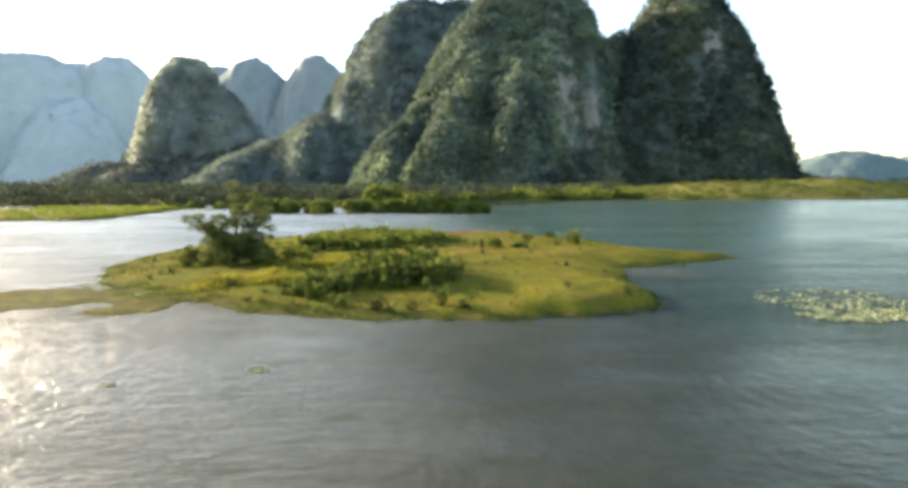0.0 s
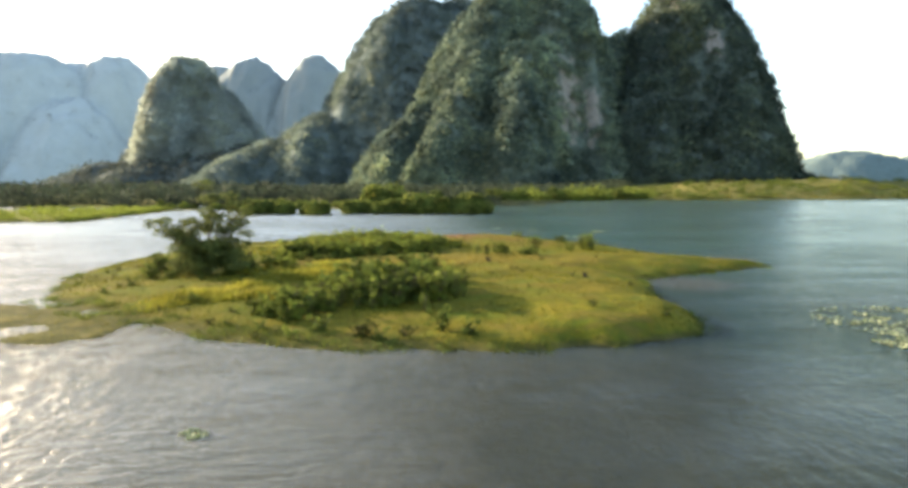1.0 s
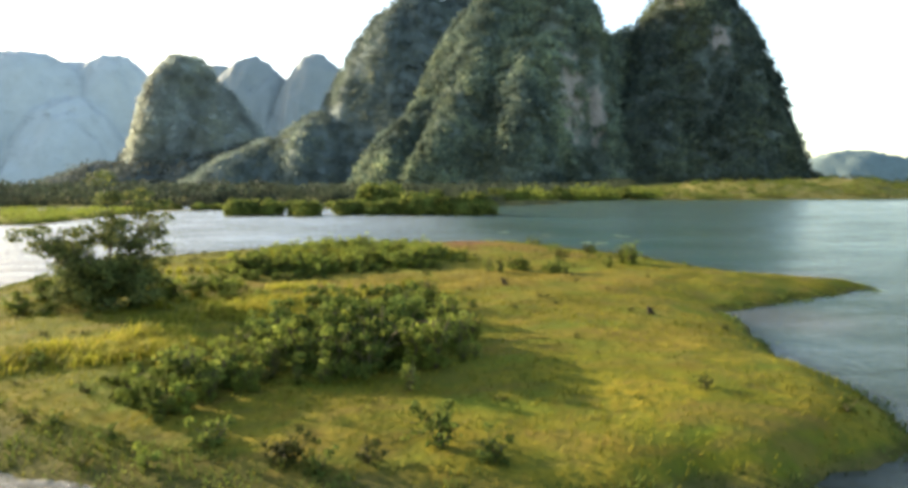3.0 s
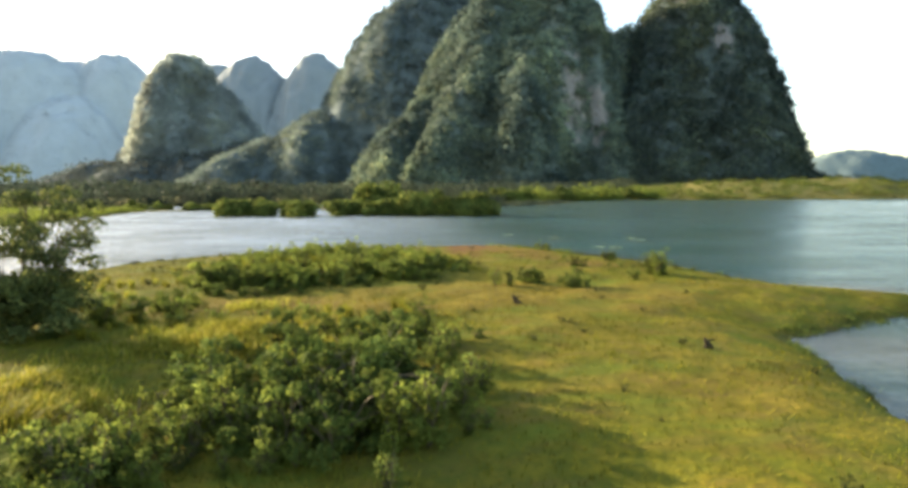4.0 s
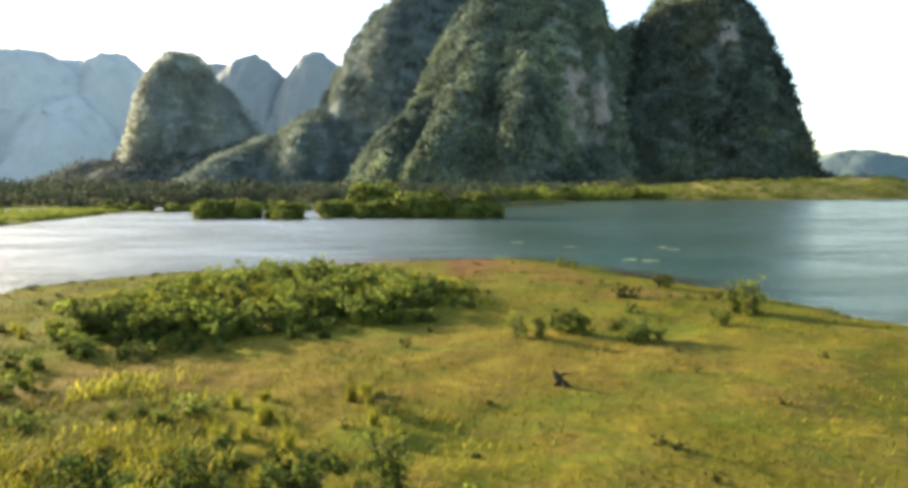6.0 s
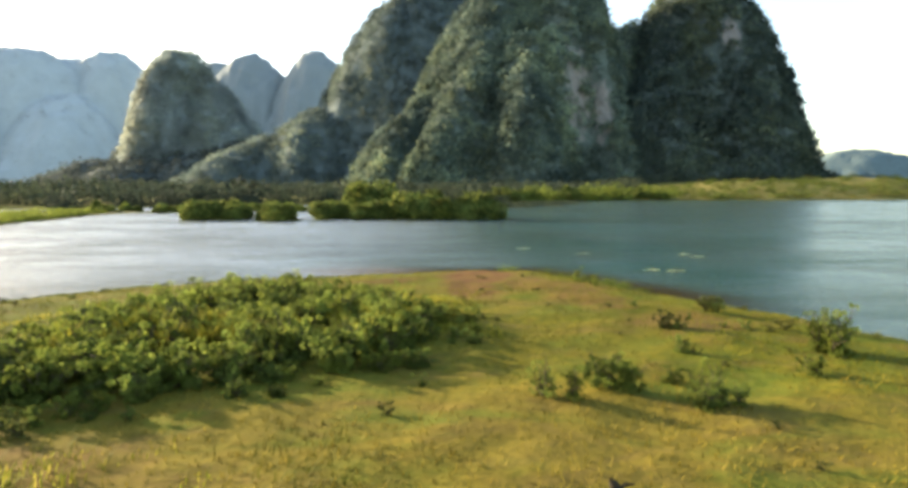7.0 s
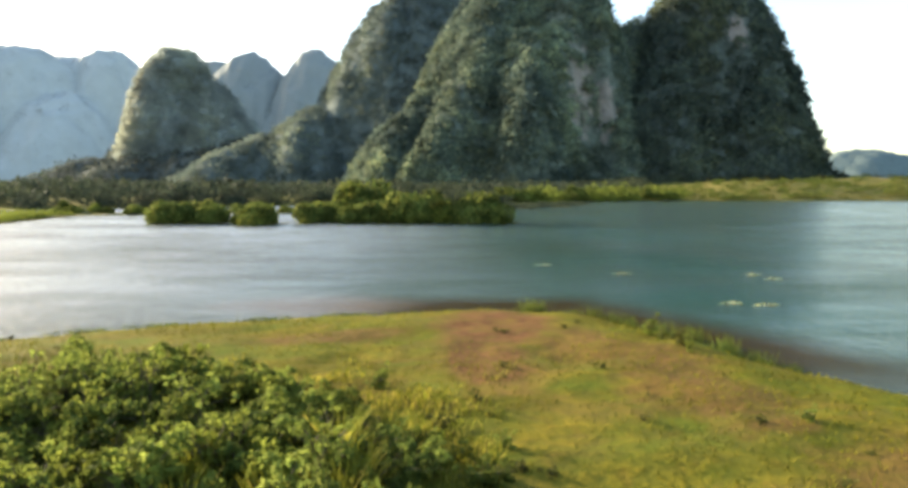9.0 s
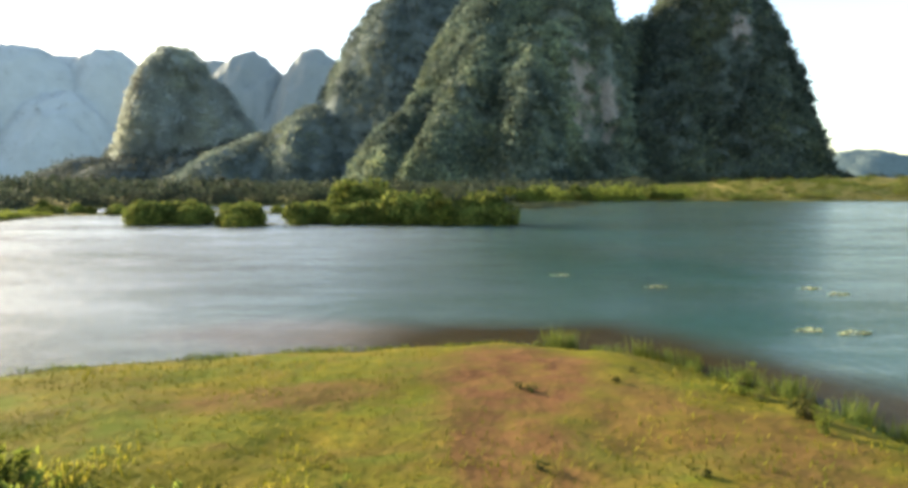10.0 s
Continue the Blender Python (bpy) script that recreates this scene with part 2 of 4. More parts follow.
    # gloss is cut too where that dark wedge and the flecks are painted
    k.put(top.inputs[0], k.math("MULTIPLY", k.math("MULTIPLY", fres.outputs[0], k.ramp(k.noise(0.15, 4, 0.65, (0.4, 1.6, 1), -12), (0.42, 0.75), (0.56, 1.0))), k.math("SUBTRACT", 0.86, k.math("ADD", k.math("MULTIPLY", mud_shade, 0.58), k.math("MULTIPLY", fleck, 0.25))))), k.l.new(body.outputs[0], top.inputs[1]), k.l.new(gloss.outputs[0], top.inputs[2])
    k.l.new(top.outputs[0], k.n["Material Output"].inputs[0])
    return k.m


def karst_material(name, forest, rock, share, fine=1.0, scars=(), play=0.45):
    """Limestone with forest growing wherever it is not too steep."""
    k = Mat(name)
    slope = k.n.new("ShaderNodeSeparateXYZ")
    k.l.new(k.n.new("ShaderNodeNewGeometry").outputs["Normal"], slope.inputs[0])
    spots, streak = k.noise(0.045 * fine, 6, 0.65), k.noise(0.03 * fine, 5, 0.65, (1, 1, 0.25))
    bare = k.ramp(k.math("ADD", k.math("MULTIPLY", slope.outputs[2], 0.6), spots), (share - 0.06, 1.0), (share + 0.08, 0.0))
    for x, z, rx, rz in scars:
        dx = k.math("DIVIDE", k.math("SUBTRACT", k.axis(0), x), rx)
        dz = k.math("DIVIDE", k.math("SUBTRACT", k.axis(2), z), rz)
        rr = k.math("SQRT", k.math("ADD", k.math("MULTIPLY", dx, dx), k.math("MULTIPLY", dz, dz)))
        rr = k.math("ADD", rr, k.math("MULTIPLY", k.math("SUBTRACT", k.noise(0.12, 6, 0.75, (1, 1, 0.45)), 0.5), 3.2))
        bare = k.math("MAXIMUM", bare, k.ramp(rr, (0.6, 1.0), (0.95, 0.0)))
    green = k.ramp(k.noise(0.11 * fine, 5, 0.7), (0.3, tuple((1 - play) * c for c in forest)), (0.7, tuple((1 + play) * c for c in forest)))
    stone = k.ramp(streak, (0.3, tuple((1 - 0.9 * play) * c for c in rock)), (0.65, rock))
    n = k.bump(k.noise(0.16 * fine, 5, 0.6), 1.0 * fine, 5.0)
    return k.done(k.mix(bare, green, stone), 0.95, n, spec=0.1)


def plain_material(name, dark, light, scale, rough=0.9, stretch=(1, 1, 1)):
    k = Mat(name)
    g = k.noise(scale, 6, 0.65, stretch)
    return k.done(k.ramp(g, (0.3, dark), (0.7, light)), rough, k.bump(g, 0.5, 0.02), spec=0.2)


GROUND, WATER = ground_material(), water_material()
KARST = karst_material("forested_limestone", (0.105, 0.130, 0.105), (0.32, 0.285, 0.245), 0.42, scars=((182, 122, 20, 62), (212, 96, 14, 40), (300, 285, 12, 14)))
# darker copies of the mountain's rock and crowns carry the peak's shaded side
PEAK = karst_material("shaded_forested_limestone", (0.080, 0.100, 0.086), (0.28, 0.25, 0.22), 0.40, scars=((372, 196, 15, 22), (345, 262, 16, 12)))
PEAK_FOREST = leaf_material("shaded_forest_crowns", (0.0, (0.070, 0.098, 0.084)), (0.6, (0.100, 0.130, 0.104)), (1.0, (0.145, 0.168, 0.118)), glow=0.4, clump=0.022, stands=0.6)
# these crowns are paled to carry the haze before the tower
PALE_FOREST = leaf_material("hazed_pale_crowns", (0.0, (0.232, 0.262, 0.248)), (0.6, (0.255, 0.286, 0.266)), (1.0, (0.280, 0.304, 0.276)), glow=0.6, clump=0.012, stands=0.12)
WOODS = leaf_material("woodland_leaves", (0.0, (0.036, 0.048, 0.032)), (0.6, (0.050, 0.062, 0.040)), (1.0, (0.070, 0.082, 0.048)), glow=0.25, clump=0.05)
WEED = leaf_material("pale_water_weed", (0.0, (0.16, 0.20, 0.10)), (1.0, (0.34, 0.36, 0.24)), glow=0.2)
# the tower's haze is painted in as a pale base colour
TOWER = karst_material("hazed_wooded_tower", (0.235, 0.262, 0.246), (0.25, 0.272, 0.254), 0.22, 0.4, play=0.08)
# distance haze put into the base colours of far ridge and domes
FAR_KARST = karst_material("hazed_limestone", (0.40, 0.425, 0.41), (0.42, 0.44, 0.425), 0.5, 0.2, play=0.08)
DOME_KARST = karst_material("hazed_dome_limestone", (0.22, 0.245, 0.24), (0.24, 0.262, 0.255), 0.5, 0.12, play=0.06)
DOME_FOREST = leaf_material("hazed_dome_scrub", (0.0, (0.21, 0.235, 0.228)), (1.0, (0.25, 0.272, 0.26)), glow=0.6, clump=0.008)
FAR_FOREST = leaf_material("hazed_limestone_scrub", (0.0, (0.385, 0.41, 0.395)), (1.0, (0.43, 0.45, 0.43)), glow=0.6, clump=0.008)
# grey-blue of the haze is mixed into the shoulder's base colours
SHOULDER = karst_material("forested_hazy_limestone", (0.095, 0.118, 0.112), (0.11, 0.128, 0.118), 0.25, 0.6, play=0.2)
SHOULDER_FOREST = leaf_material("hazed_shoulder_crowns", (0.0, (0.090, 0.120, 0.112)), (0.6, (0.115, 0.144, 0.128)), (1.0, (0.155, 0.178, 0.146)), glow=0.45, clump=0.015, stands=0.4)
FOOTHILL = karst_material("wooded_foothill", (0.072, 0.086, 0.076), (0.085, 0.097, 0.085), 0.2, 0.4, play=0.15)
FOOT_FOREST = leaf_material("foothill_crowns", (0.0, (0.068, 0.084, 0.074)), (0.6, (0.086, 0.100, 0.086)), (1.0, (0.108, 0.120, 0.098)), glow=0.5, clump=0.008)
# blue of the distant air is painted into the horizon hills
FAR_HILL = karst_material("hazed_wooded_hill", (0.115, 0.155, 0.15), (0.15, 0.18, 0.165), 0.2, 0.4, play=0.15)
BARK = plain_material("bark", (0.050, 0.042, 0.020), (0.115, 0.092, 0.050), 9.0, stretch=(1, 1, 0.2))
DEAD = plain_material("dead_wood", (0.018, 0.013, 0.007), (0.045, 0.034, 0.018), 7.0, stretch=(1, 1, 0.3))
LEAF_DARK = leaf_material("dark_leaves", (0.0, (0.062, 0.090, 0.022)), (0.6, (0.092, 0.120, 0.026)), (1.0, (0.130, 0.152, 0.032)), glow=0.48)
LEAF_MID = leaf_material("green_leaves", (0.0, (0.108, 0.142, 0.028)), (0.6, (0.136, 0.166, 0.032)), (1.0, (0.168, 0.192, 0.038)), glow=0.55)
LEAF_LIGHT = leaf_material("yellow_green_leaves", (0.0, (0.128, 0.166, 0.034)), (0.5, (0.156, 0.190, 0.039)), (1.0, (0.190, 0.216, 0.048)), glow=0.55)
FOREST = leaf_material("forest_crowns", (0.0, (0.098, 0.134, 0.114)), (0.6, (0.140, 0.178, 0.138)), (1.0, (0.200, 0.228, 0.152)), glow=0.4, clump=0.022, stands=0.75)
DRY = leaf_material("dry_grass_blades", (0.0, (0.115, 0.095, 0.014)), (0.55, (0.160, 0.125, 0.018)), (1.0, (0.21, 0.158, 0.028)), glow=0.3, rough=0.7, clump=0.3)
STRAW = leaf_material("grass_blades", (0.0, (0.080, 0.092, 0.010)), (0.55, (0.120, 0.115, 0.011)), (1.0, (0.165, 0.142, 0.018)), glow=0.3, rough=0.7, clump=0.3)
TUFT = leaf_material("dark_tuft_leaves", (0.0, (0.040, 0.050, 0.014)), (0.6, (0.070, 0.076, 0.020)), (1.0, (0.115, 0.105, 0.03)))
TALL = leaf_material("tall_grass_blades", (0.0, (0.10, 0.12, 0.014)), (0.55, (0.20, 0.195, 0.022)), (1.0, (0.32, 0.265, 0.05)), glow=0.5, rough=0.7, clump=0.4)
REED = leaf_material("shore_scrub_leaves", (0.0, (0.055, 0.068, 0.018)), (0.6, (0.125, 0.120, 0.030)), (1.0, (0.20, 0.165, 0.045)), clump=0.08)
BANK = leaf_material("bank_bush_leaves", (0.0, (0.062, 0.090, 0.022)), (0.6, (0.115, 0.142, 0.032)), (1.0, (0.20, 0.205, 0.05)), glow=0.42, clump=0.3)
TREE = leaf_material("grey_green_leaves", (0.0, (0.045, 0.062, 0.022)), (0.6, (0.080, 0.096, 0.030)), (1.0, (0.135, 0.142, 0.042)), glow=0.35)


# ---- mesh helpers ----
def mesh_of(name, verts, faces, material, smooth=False):
    """A mesh from arrays; every face has as many corners as the rows of faces."""
    verts, faces = np.asarray(verts, np.float32), np.asarray(faces, np.int32)
    me, k = bpy.data.meshes.new(name), faces.shape[1]
    me.vertices.add(len(verts)), me.loops.add(faces.size), me.polygons.add(len(faces))
    me.vertices.foreach_set("co", verts.ravel())
    me.loops.foreach_set("vertex_index", faces.ravel())
    me.polygons.foreach_set("loop_start", np.arange(0, faces.size, k, dtype=np.int32))
    me.polygons.foreach_set("use_smooth", np.full(len(faces), smooth))
    me.materials.append(material)
    me.update(calc_edges=True)
    me.validate()
    return me


def part(name, me, parent, label=""):
    ob = new(name, me)
    ob.parent = parent
    return tagged(ob, label)


def grid_faces(nx, ny):
    i = (np.arange(ny - 1)[:, None] * nx + np.arange(nx - 1)[None]).ravel()
    return np.stack([i, i + 1, i + nx + 1, i + nx], 1)


def fbm(x, y, size, seed, octaves=4):
    """Smooth noise over arrays, about -1 to 1."""
    out, amp, total = np.zeros_like(x, float), 1.0, 0.0
    table = np.random.RandomState(seed).uniform(-1, 1, (128, 128))
    for o in range(octaves):
        u, v = x / size * 2**o + 17.3 * o, y / size * 2**o + 5.7 * o
        i, j = np.floor(u).astype(int), np.floor(v).astype(int)
        a, b = u - i, v - j
        a, b = a * a * (3 - 2 * a), b * b * (3 - 2 * b)
        at = lambda p, q: table[p % 128, q % 128]
        out += amp * ((at(i, j) * (1 - a) + at(i + 1, j) * a) * (1 - b) + (at(i, j + 1) * (1 - a) + at(i + 1, j + 1) * a) * b)
        total, amp = total + amp, amp * 0.5
    return out / total


def inside_by(x, y, ring):
    """Distance to a closed outline: positive inside, negative outside."""
    ring = np.asarray(ring, float)
    best, within = np.full(x.shape, 1e9), np.zeros(x.shape, bool)
    for (ax, ay), (bx, by) in zip(ring, np.roll(ring, -1, 0)):
        ex, ey = bx - ax, by - ay
        t = np.clip(((x - ax) * ex + (y - ay) * ey) / (ex * ex + ey * ey), 0, 1)
        best = np.minimum(best, np.hypot(x - ax - t * ex, y - ay - t * ey))
        cross = ((ay > y) != (by > y)) & (x < ex * (y - ay) / (ey if ey else 1e-9) + ax)
        within ^= cross
    return np.where(within, best, -best)


# ---- the lie of the land ----
ISLAND = [(-24, 50), (-15, 42), (-9, 37.4), (-3, 35.3), (4, 34.9), (10, 36), (14, 38.6), (15.4, 42), (15, 46), (15.9, 50.5), (16.7, 54),
          (17.6, 57), (21.5, 59.6), (26, 62), (32.5, 65.2), (32.5, 67.5), (26, 71.5), (22.5, 77), (18.9, 84), (15.2, 89.5), (13.8, 94), (11.5, 98.5),
          (6, 101.5), (-3, 101), (-11, 98.5), (-18, 95), (-25, 88), (-28, 79), (-29, 68), (-28, 59)]
SHORE_X = [-6000, -300, -190, -120, -75, -50, 40, 58, 100, 130, 310, 420, 900, 6000]
SHORE_Y = [700, 270, 258, 262, 288, 322, 350, 380, 420, 436, 472, 508, 640, 1600]


def land(x, y):
    """Height of the ground over the lake's level."""
    x, y = np.asarray(x, float), np.asarray(y, float)
    d = inside_by(x, y, ISLAND) + 0.55 * fbm(x, y, 5.0, 3, 3) + 0.4 * fbm(x, y, 1.5, 4, 2)
    top = 0.72 + 0.42 / (1 + np.exp(-(x + 1) / 3.0)) - 0.5 * np.exp(-((y - 36) / 7.0) ** 2) / (1 + np.exp((x - 5) / 2.0))
    top = top + 0.16 * fbm(x, y, 9.0, 5, 3) + 0.10 * fbm(x, y, 1.9, 6, 2) + 0.09 * fbm(x, 1.6 * y, 3.6, 7, 2)
    rise = 3.4 - 2.3 / (1 + np.exp(-(x - 6) / 2.0)) / (1 + np.exp(-np.abs(y - 63) + 11))
    z = np.where(d > 0, top * (1 - np.exp(-np.maximum(d, 0) / rise)), np.maximum(-1.6, d * 0.10))
    # drowned meadow running off to one side of the island
    arm = 1 - np.abs(y - 43.0 - 0.22 * (x + 24)) / 12.0 + 0.3 * fbm(x, y, 6, 8, 2)
    z = np.maximum(z, -0.75 - 1.7 * np.clip((x + 15.5) / 5, 0, 1) + 0.80 * np.clip(arm * 1.7, 0, 1) + 0.14 * fbm(x, y, 2.5, 88, 2))
    # far shore, rising to meadows
    back = y - np.interp(x, SHORE_X, SHORE_Y) + 5 * fbm(x, y, 40, 9, 3)
    meadow = 13.5 / (1 + np.exp(-(x - 190) / 45.0)) * np.clip(back / 75.0, 0, 1) ** 0.8 * (1 + 0.35 * fbm(x, y, 60, 10, 3))
    z = np.maximum(z, np.where(back > 0, np.minimum(back * 0.05, 1.6) + meadow, np.maximum(-1.6, back * 0.1)))
    # low bank on the left and mud bars in the lake
    bank = np.minimum(-73.5 - 0.12 * (y - 157) - x, np.minimum((y - 146 - 0.10 * (x + 90)) * 0.8, 226 - y)) + 2.5 * fbm(x, y, 14, 12, 3)
    z = np.maximum(z, np.where(bank > 0, np.minimum(bank * 0.12, 0.7), np.maximum(-1.6, bank * 0.1)))
    for cx, cy, rx, ry, *low in ((0, 200, 24, 7), (-28.5, 191, 4.5, 4), (-44, 195, 7, 5), (-78, 236, 22, 6), (-38, 250, 24, 7), (36, 300, 9, 13, 0.06), (50, 322, 11, 15, 0.06), (65, 345, 12, 16, 0.06)):
        r = (1 - np.hypot((x - cx) / rx, (y - cy) / ry)) * min(rx, ry)
        z = np.maximum(z, np.where(r > 0, np.minimum(r * 0.2, *(low or (0.4,))), np.maximum(-1.6, r * 0.2)))
    return z


def land_at(x, y):
    return float(land(np.array([x]), np.array([y]))[0])


def spaced(lo, hi, fine, far, grow=1.12):
    mid = list(np.arange(lo, hi + 1e-6, fine))
    left, right, step = [], [], fine
    while (lo - left[-1] if left else 0) < far:
        step *= grow
        left.append((left[-1] if left else lo) - step)
    step = fine
    while (right[-1] - hi if right else 0) < far:
        step *= grow
        right.append((right[-1] if right else hi) + step)
    return np.array(left[::-1] + mid + right)


gx, gy = np.meshgrid(spaced(-34, 36, 0.42, 4500, 1.09), spaced(32, 104, 0.42, 4500, 1.06))
ground = new("ground", mesh_of("ground", np.stack([gx, gy, land(gx, gy)], -1).reshape(-1, 3), grid_faces(gx.shape[1], gx.shape[0]), GROUND, True))
tagged(ground, "yellow-green grazed pasture with bare reddish soil and muddy lake bed", "ground", kind="structure")
E4 = 4400
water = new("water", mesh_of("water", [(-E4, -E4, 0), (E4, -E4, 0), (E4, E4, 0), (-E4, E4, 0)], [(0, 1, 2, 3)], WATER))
tagged(water, "calm grey-green lake water with wind ripples", "water", kind="structure")


# ---- mountains ----
def karst(name, label, lobes, cell, rough, material, seed, floor=-6.0, ribs=0.0, gullies=()):
    """A limestone massif: lobes of (x, y, height, half width left, right, near, far, power), joined by their upper surface."""
    x0, x1 = min(l[0] - l[3] for l in lobes) - 20, max(l[0] + l[4] for l in lobes) + 20
    y0, y1 = min(l[1] - l[5] for l in lobes) - 20, max(l[1] + l[6] for l in lobes) + 20
    x, y = np.meshgrid(np.arange(x0, x1, cell), np.arange(y0, y1, cell))
    wx = x + rough * fbm(x, y, rough * 5, seed, 3)
    wy = y + rough * (fbm(x, y, rough * 5, seed + 1, 3) + ribs * (fbm(x, 0.3 * y, rough * 2.6, seed + 5, 3) + 1.5 * fbm(x, 0.3 * y, rough * 6.5, seed + 6, 2)))
    for gx_, width, depth, slant in gullies:
        wy = wy - depth * np.clip((960 - y) / 70, 0, 1) * np.exp(-((wx + rough * fbm(y, x, rough * 4, seed + 8, 2) - gx_ - slant * (950 - y)) / width) ** 2)
    z = np.full(x.shape, floor)
    for cx, cy, h, wl_, wr, wn_, wf, p in lobes:
        dx, dy = wx - cx, wy - cy
        r = np.hypot(dx / np.where(dx < 0, wl_, wr), dy / np.where(dy < 0, wn_, wf))
        z = np.maximum(z, (h - floor) * (1 - r**p) + floor)
    z = z + np.clip((z - floor) / 40, 0, 1) * rough * (0.45 * fbm(x, y, rough * 2.2, seed + 2, 4) + 0.5 * fbm(x, y, rough * 1.1, seed + 3, 2))
    ob = new(name, mesh_of(name, np.stack([x, y, z], -1).reshape(-1, 3), grid_faces(x.shape[1], x.shape[0]), material, True))
    tagged(ob, label, "mountain")
    return x, y, z


def seen_lobe(px, py, dist, left, right, near, far, p):
    """A lobe by its bearing and top (in steps of 1/1120 of the distance from the start), its distance and half widths in the same steps."""
    k = dist / 1120.0
    return ((px - 731) * k, dist, 7 + (327 - py) * k, left * k, right * k, near, far, p)


main_x, main_y, main_z = karst("mountain", "huge steep karst mountain of grey limestone under dark green forest", [
    seen_lobe(880, -8, 950, 190, 210, 210, 150, 2.1), seen_lobe(962, -4, 930, 160, 114, 190, 120, 2.9),
    seen_lobe(1085, 58, 950, 170, 110, 130, 100, 2.0),
    seen_lobe(960, 120, 850, 190, 190, 110, 100, 1.7), seen_lobe(740, 190, 880, 130, 150, 120, 100, 1.8),
    seen_lobe(820, 140, 850, 150, 170, 110, 100, 1.7)], 4.0, 17.0, KARST, 21, ribs=1.5,
    gullies=((296, 26, 60, 0.05), (150, 34, 38, -0.5), (30, 30, 34, -0.35), (225, 18, 24, -0.2)))
peak_x, peak_y, peak_z = karst("mountain", "steep domed karst peak under shade-darkened forest joined to the great mountain", [
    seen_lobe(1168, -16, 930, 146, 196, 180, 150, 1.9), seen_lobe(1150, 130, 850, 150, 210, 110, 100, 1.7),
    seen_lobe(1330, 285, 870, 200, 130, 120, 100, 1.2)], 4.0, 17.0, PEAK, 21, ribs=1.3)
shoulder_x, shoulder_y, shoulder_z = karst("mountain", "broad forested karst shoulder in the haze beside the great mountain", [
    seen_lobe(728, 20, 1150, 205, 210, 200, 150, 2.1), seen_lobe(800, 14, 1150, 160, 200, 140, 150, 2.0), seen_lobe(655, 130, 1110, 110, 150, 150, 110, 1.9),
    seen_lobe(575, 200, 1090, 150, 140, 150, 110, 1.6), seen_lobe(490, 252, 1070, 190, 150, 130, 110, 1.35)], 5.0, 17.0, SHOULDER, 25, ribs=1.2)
tower_x, tower_y, tower_z = karst("mountain", "rounded forested karst tower, paled for haze, standing before hazy peaks", [
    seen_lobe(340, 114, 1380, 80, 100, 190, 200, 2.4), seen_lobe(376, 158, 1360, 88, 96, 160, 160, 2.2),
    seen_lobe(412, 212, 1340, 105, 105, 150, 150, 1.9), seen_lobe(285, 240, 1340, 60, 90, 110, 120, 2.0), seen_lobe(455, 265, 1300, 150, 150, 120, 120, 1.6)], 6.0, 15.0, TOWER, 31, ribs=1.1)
ridge = karst("mountain", "karst ridge in the far distance, coloured pale blue-grey for haze", [
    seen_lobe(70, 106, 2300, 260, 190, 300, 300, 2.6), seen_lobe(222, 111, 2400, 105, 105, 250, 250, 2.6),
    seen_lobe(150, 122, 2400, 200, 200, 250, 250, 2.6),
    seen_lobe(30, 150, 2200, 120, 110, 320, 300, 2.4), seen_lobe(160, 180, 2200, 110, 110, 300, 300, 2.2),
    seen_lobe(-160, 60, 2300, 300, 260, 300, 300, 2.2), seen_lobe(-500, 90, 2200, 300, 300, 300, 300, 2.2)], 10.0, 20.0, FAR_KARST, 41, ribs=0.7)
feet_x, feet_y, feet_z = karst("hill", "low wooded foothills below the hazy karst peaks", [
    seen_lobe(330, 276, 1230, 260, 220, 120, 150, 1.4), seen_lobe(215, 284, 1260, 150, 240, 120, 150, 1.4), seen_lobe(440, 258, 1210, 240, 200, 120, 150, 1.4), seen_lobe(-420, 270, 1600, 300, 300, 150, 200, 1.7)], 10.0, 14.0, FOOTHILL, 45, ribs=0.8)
domes = karst("mountain", "dome-shaped karst peaks in the far distance, coloured pale for haze", [
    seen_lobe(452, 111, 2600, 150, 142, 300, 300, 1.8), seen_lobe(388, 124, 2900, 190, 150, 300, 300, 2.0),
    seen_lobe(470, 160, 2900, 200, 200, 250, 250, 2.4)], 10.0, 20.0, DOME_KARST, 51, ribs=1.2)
dome = karst("mountain", "dome-shaped karst peak, coloured pale for haze, half hidden by the main massif", [
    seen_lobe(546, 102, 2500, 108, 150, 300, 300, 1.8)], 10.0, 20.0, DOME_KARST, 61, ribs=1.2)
karst("hill", "low wooded hills on the horizon, tinted blue-green for distance", [
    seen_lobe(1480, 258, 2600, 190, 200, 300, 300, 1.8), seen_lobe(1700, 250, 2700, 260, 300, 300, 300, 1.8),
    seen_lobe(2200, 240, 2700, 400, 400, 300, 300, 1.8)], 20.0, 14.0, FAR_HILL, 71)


# ---- foliage ----
def unit(v):
    return v / (np.linalg.norm(v, axis=-1, keepdims=True) + 1e-9)


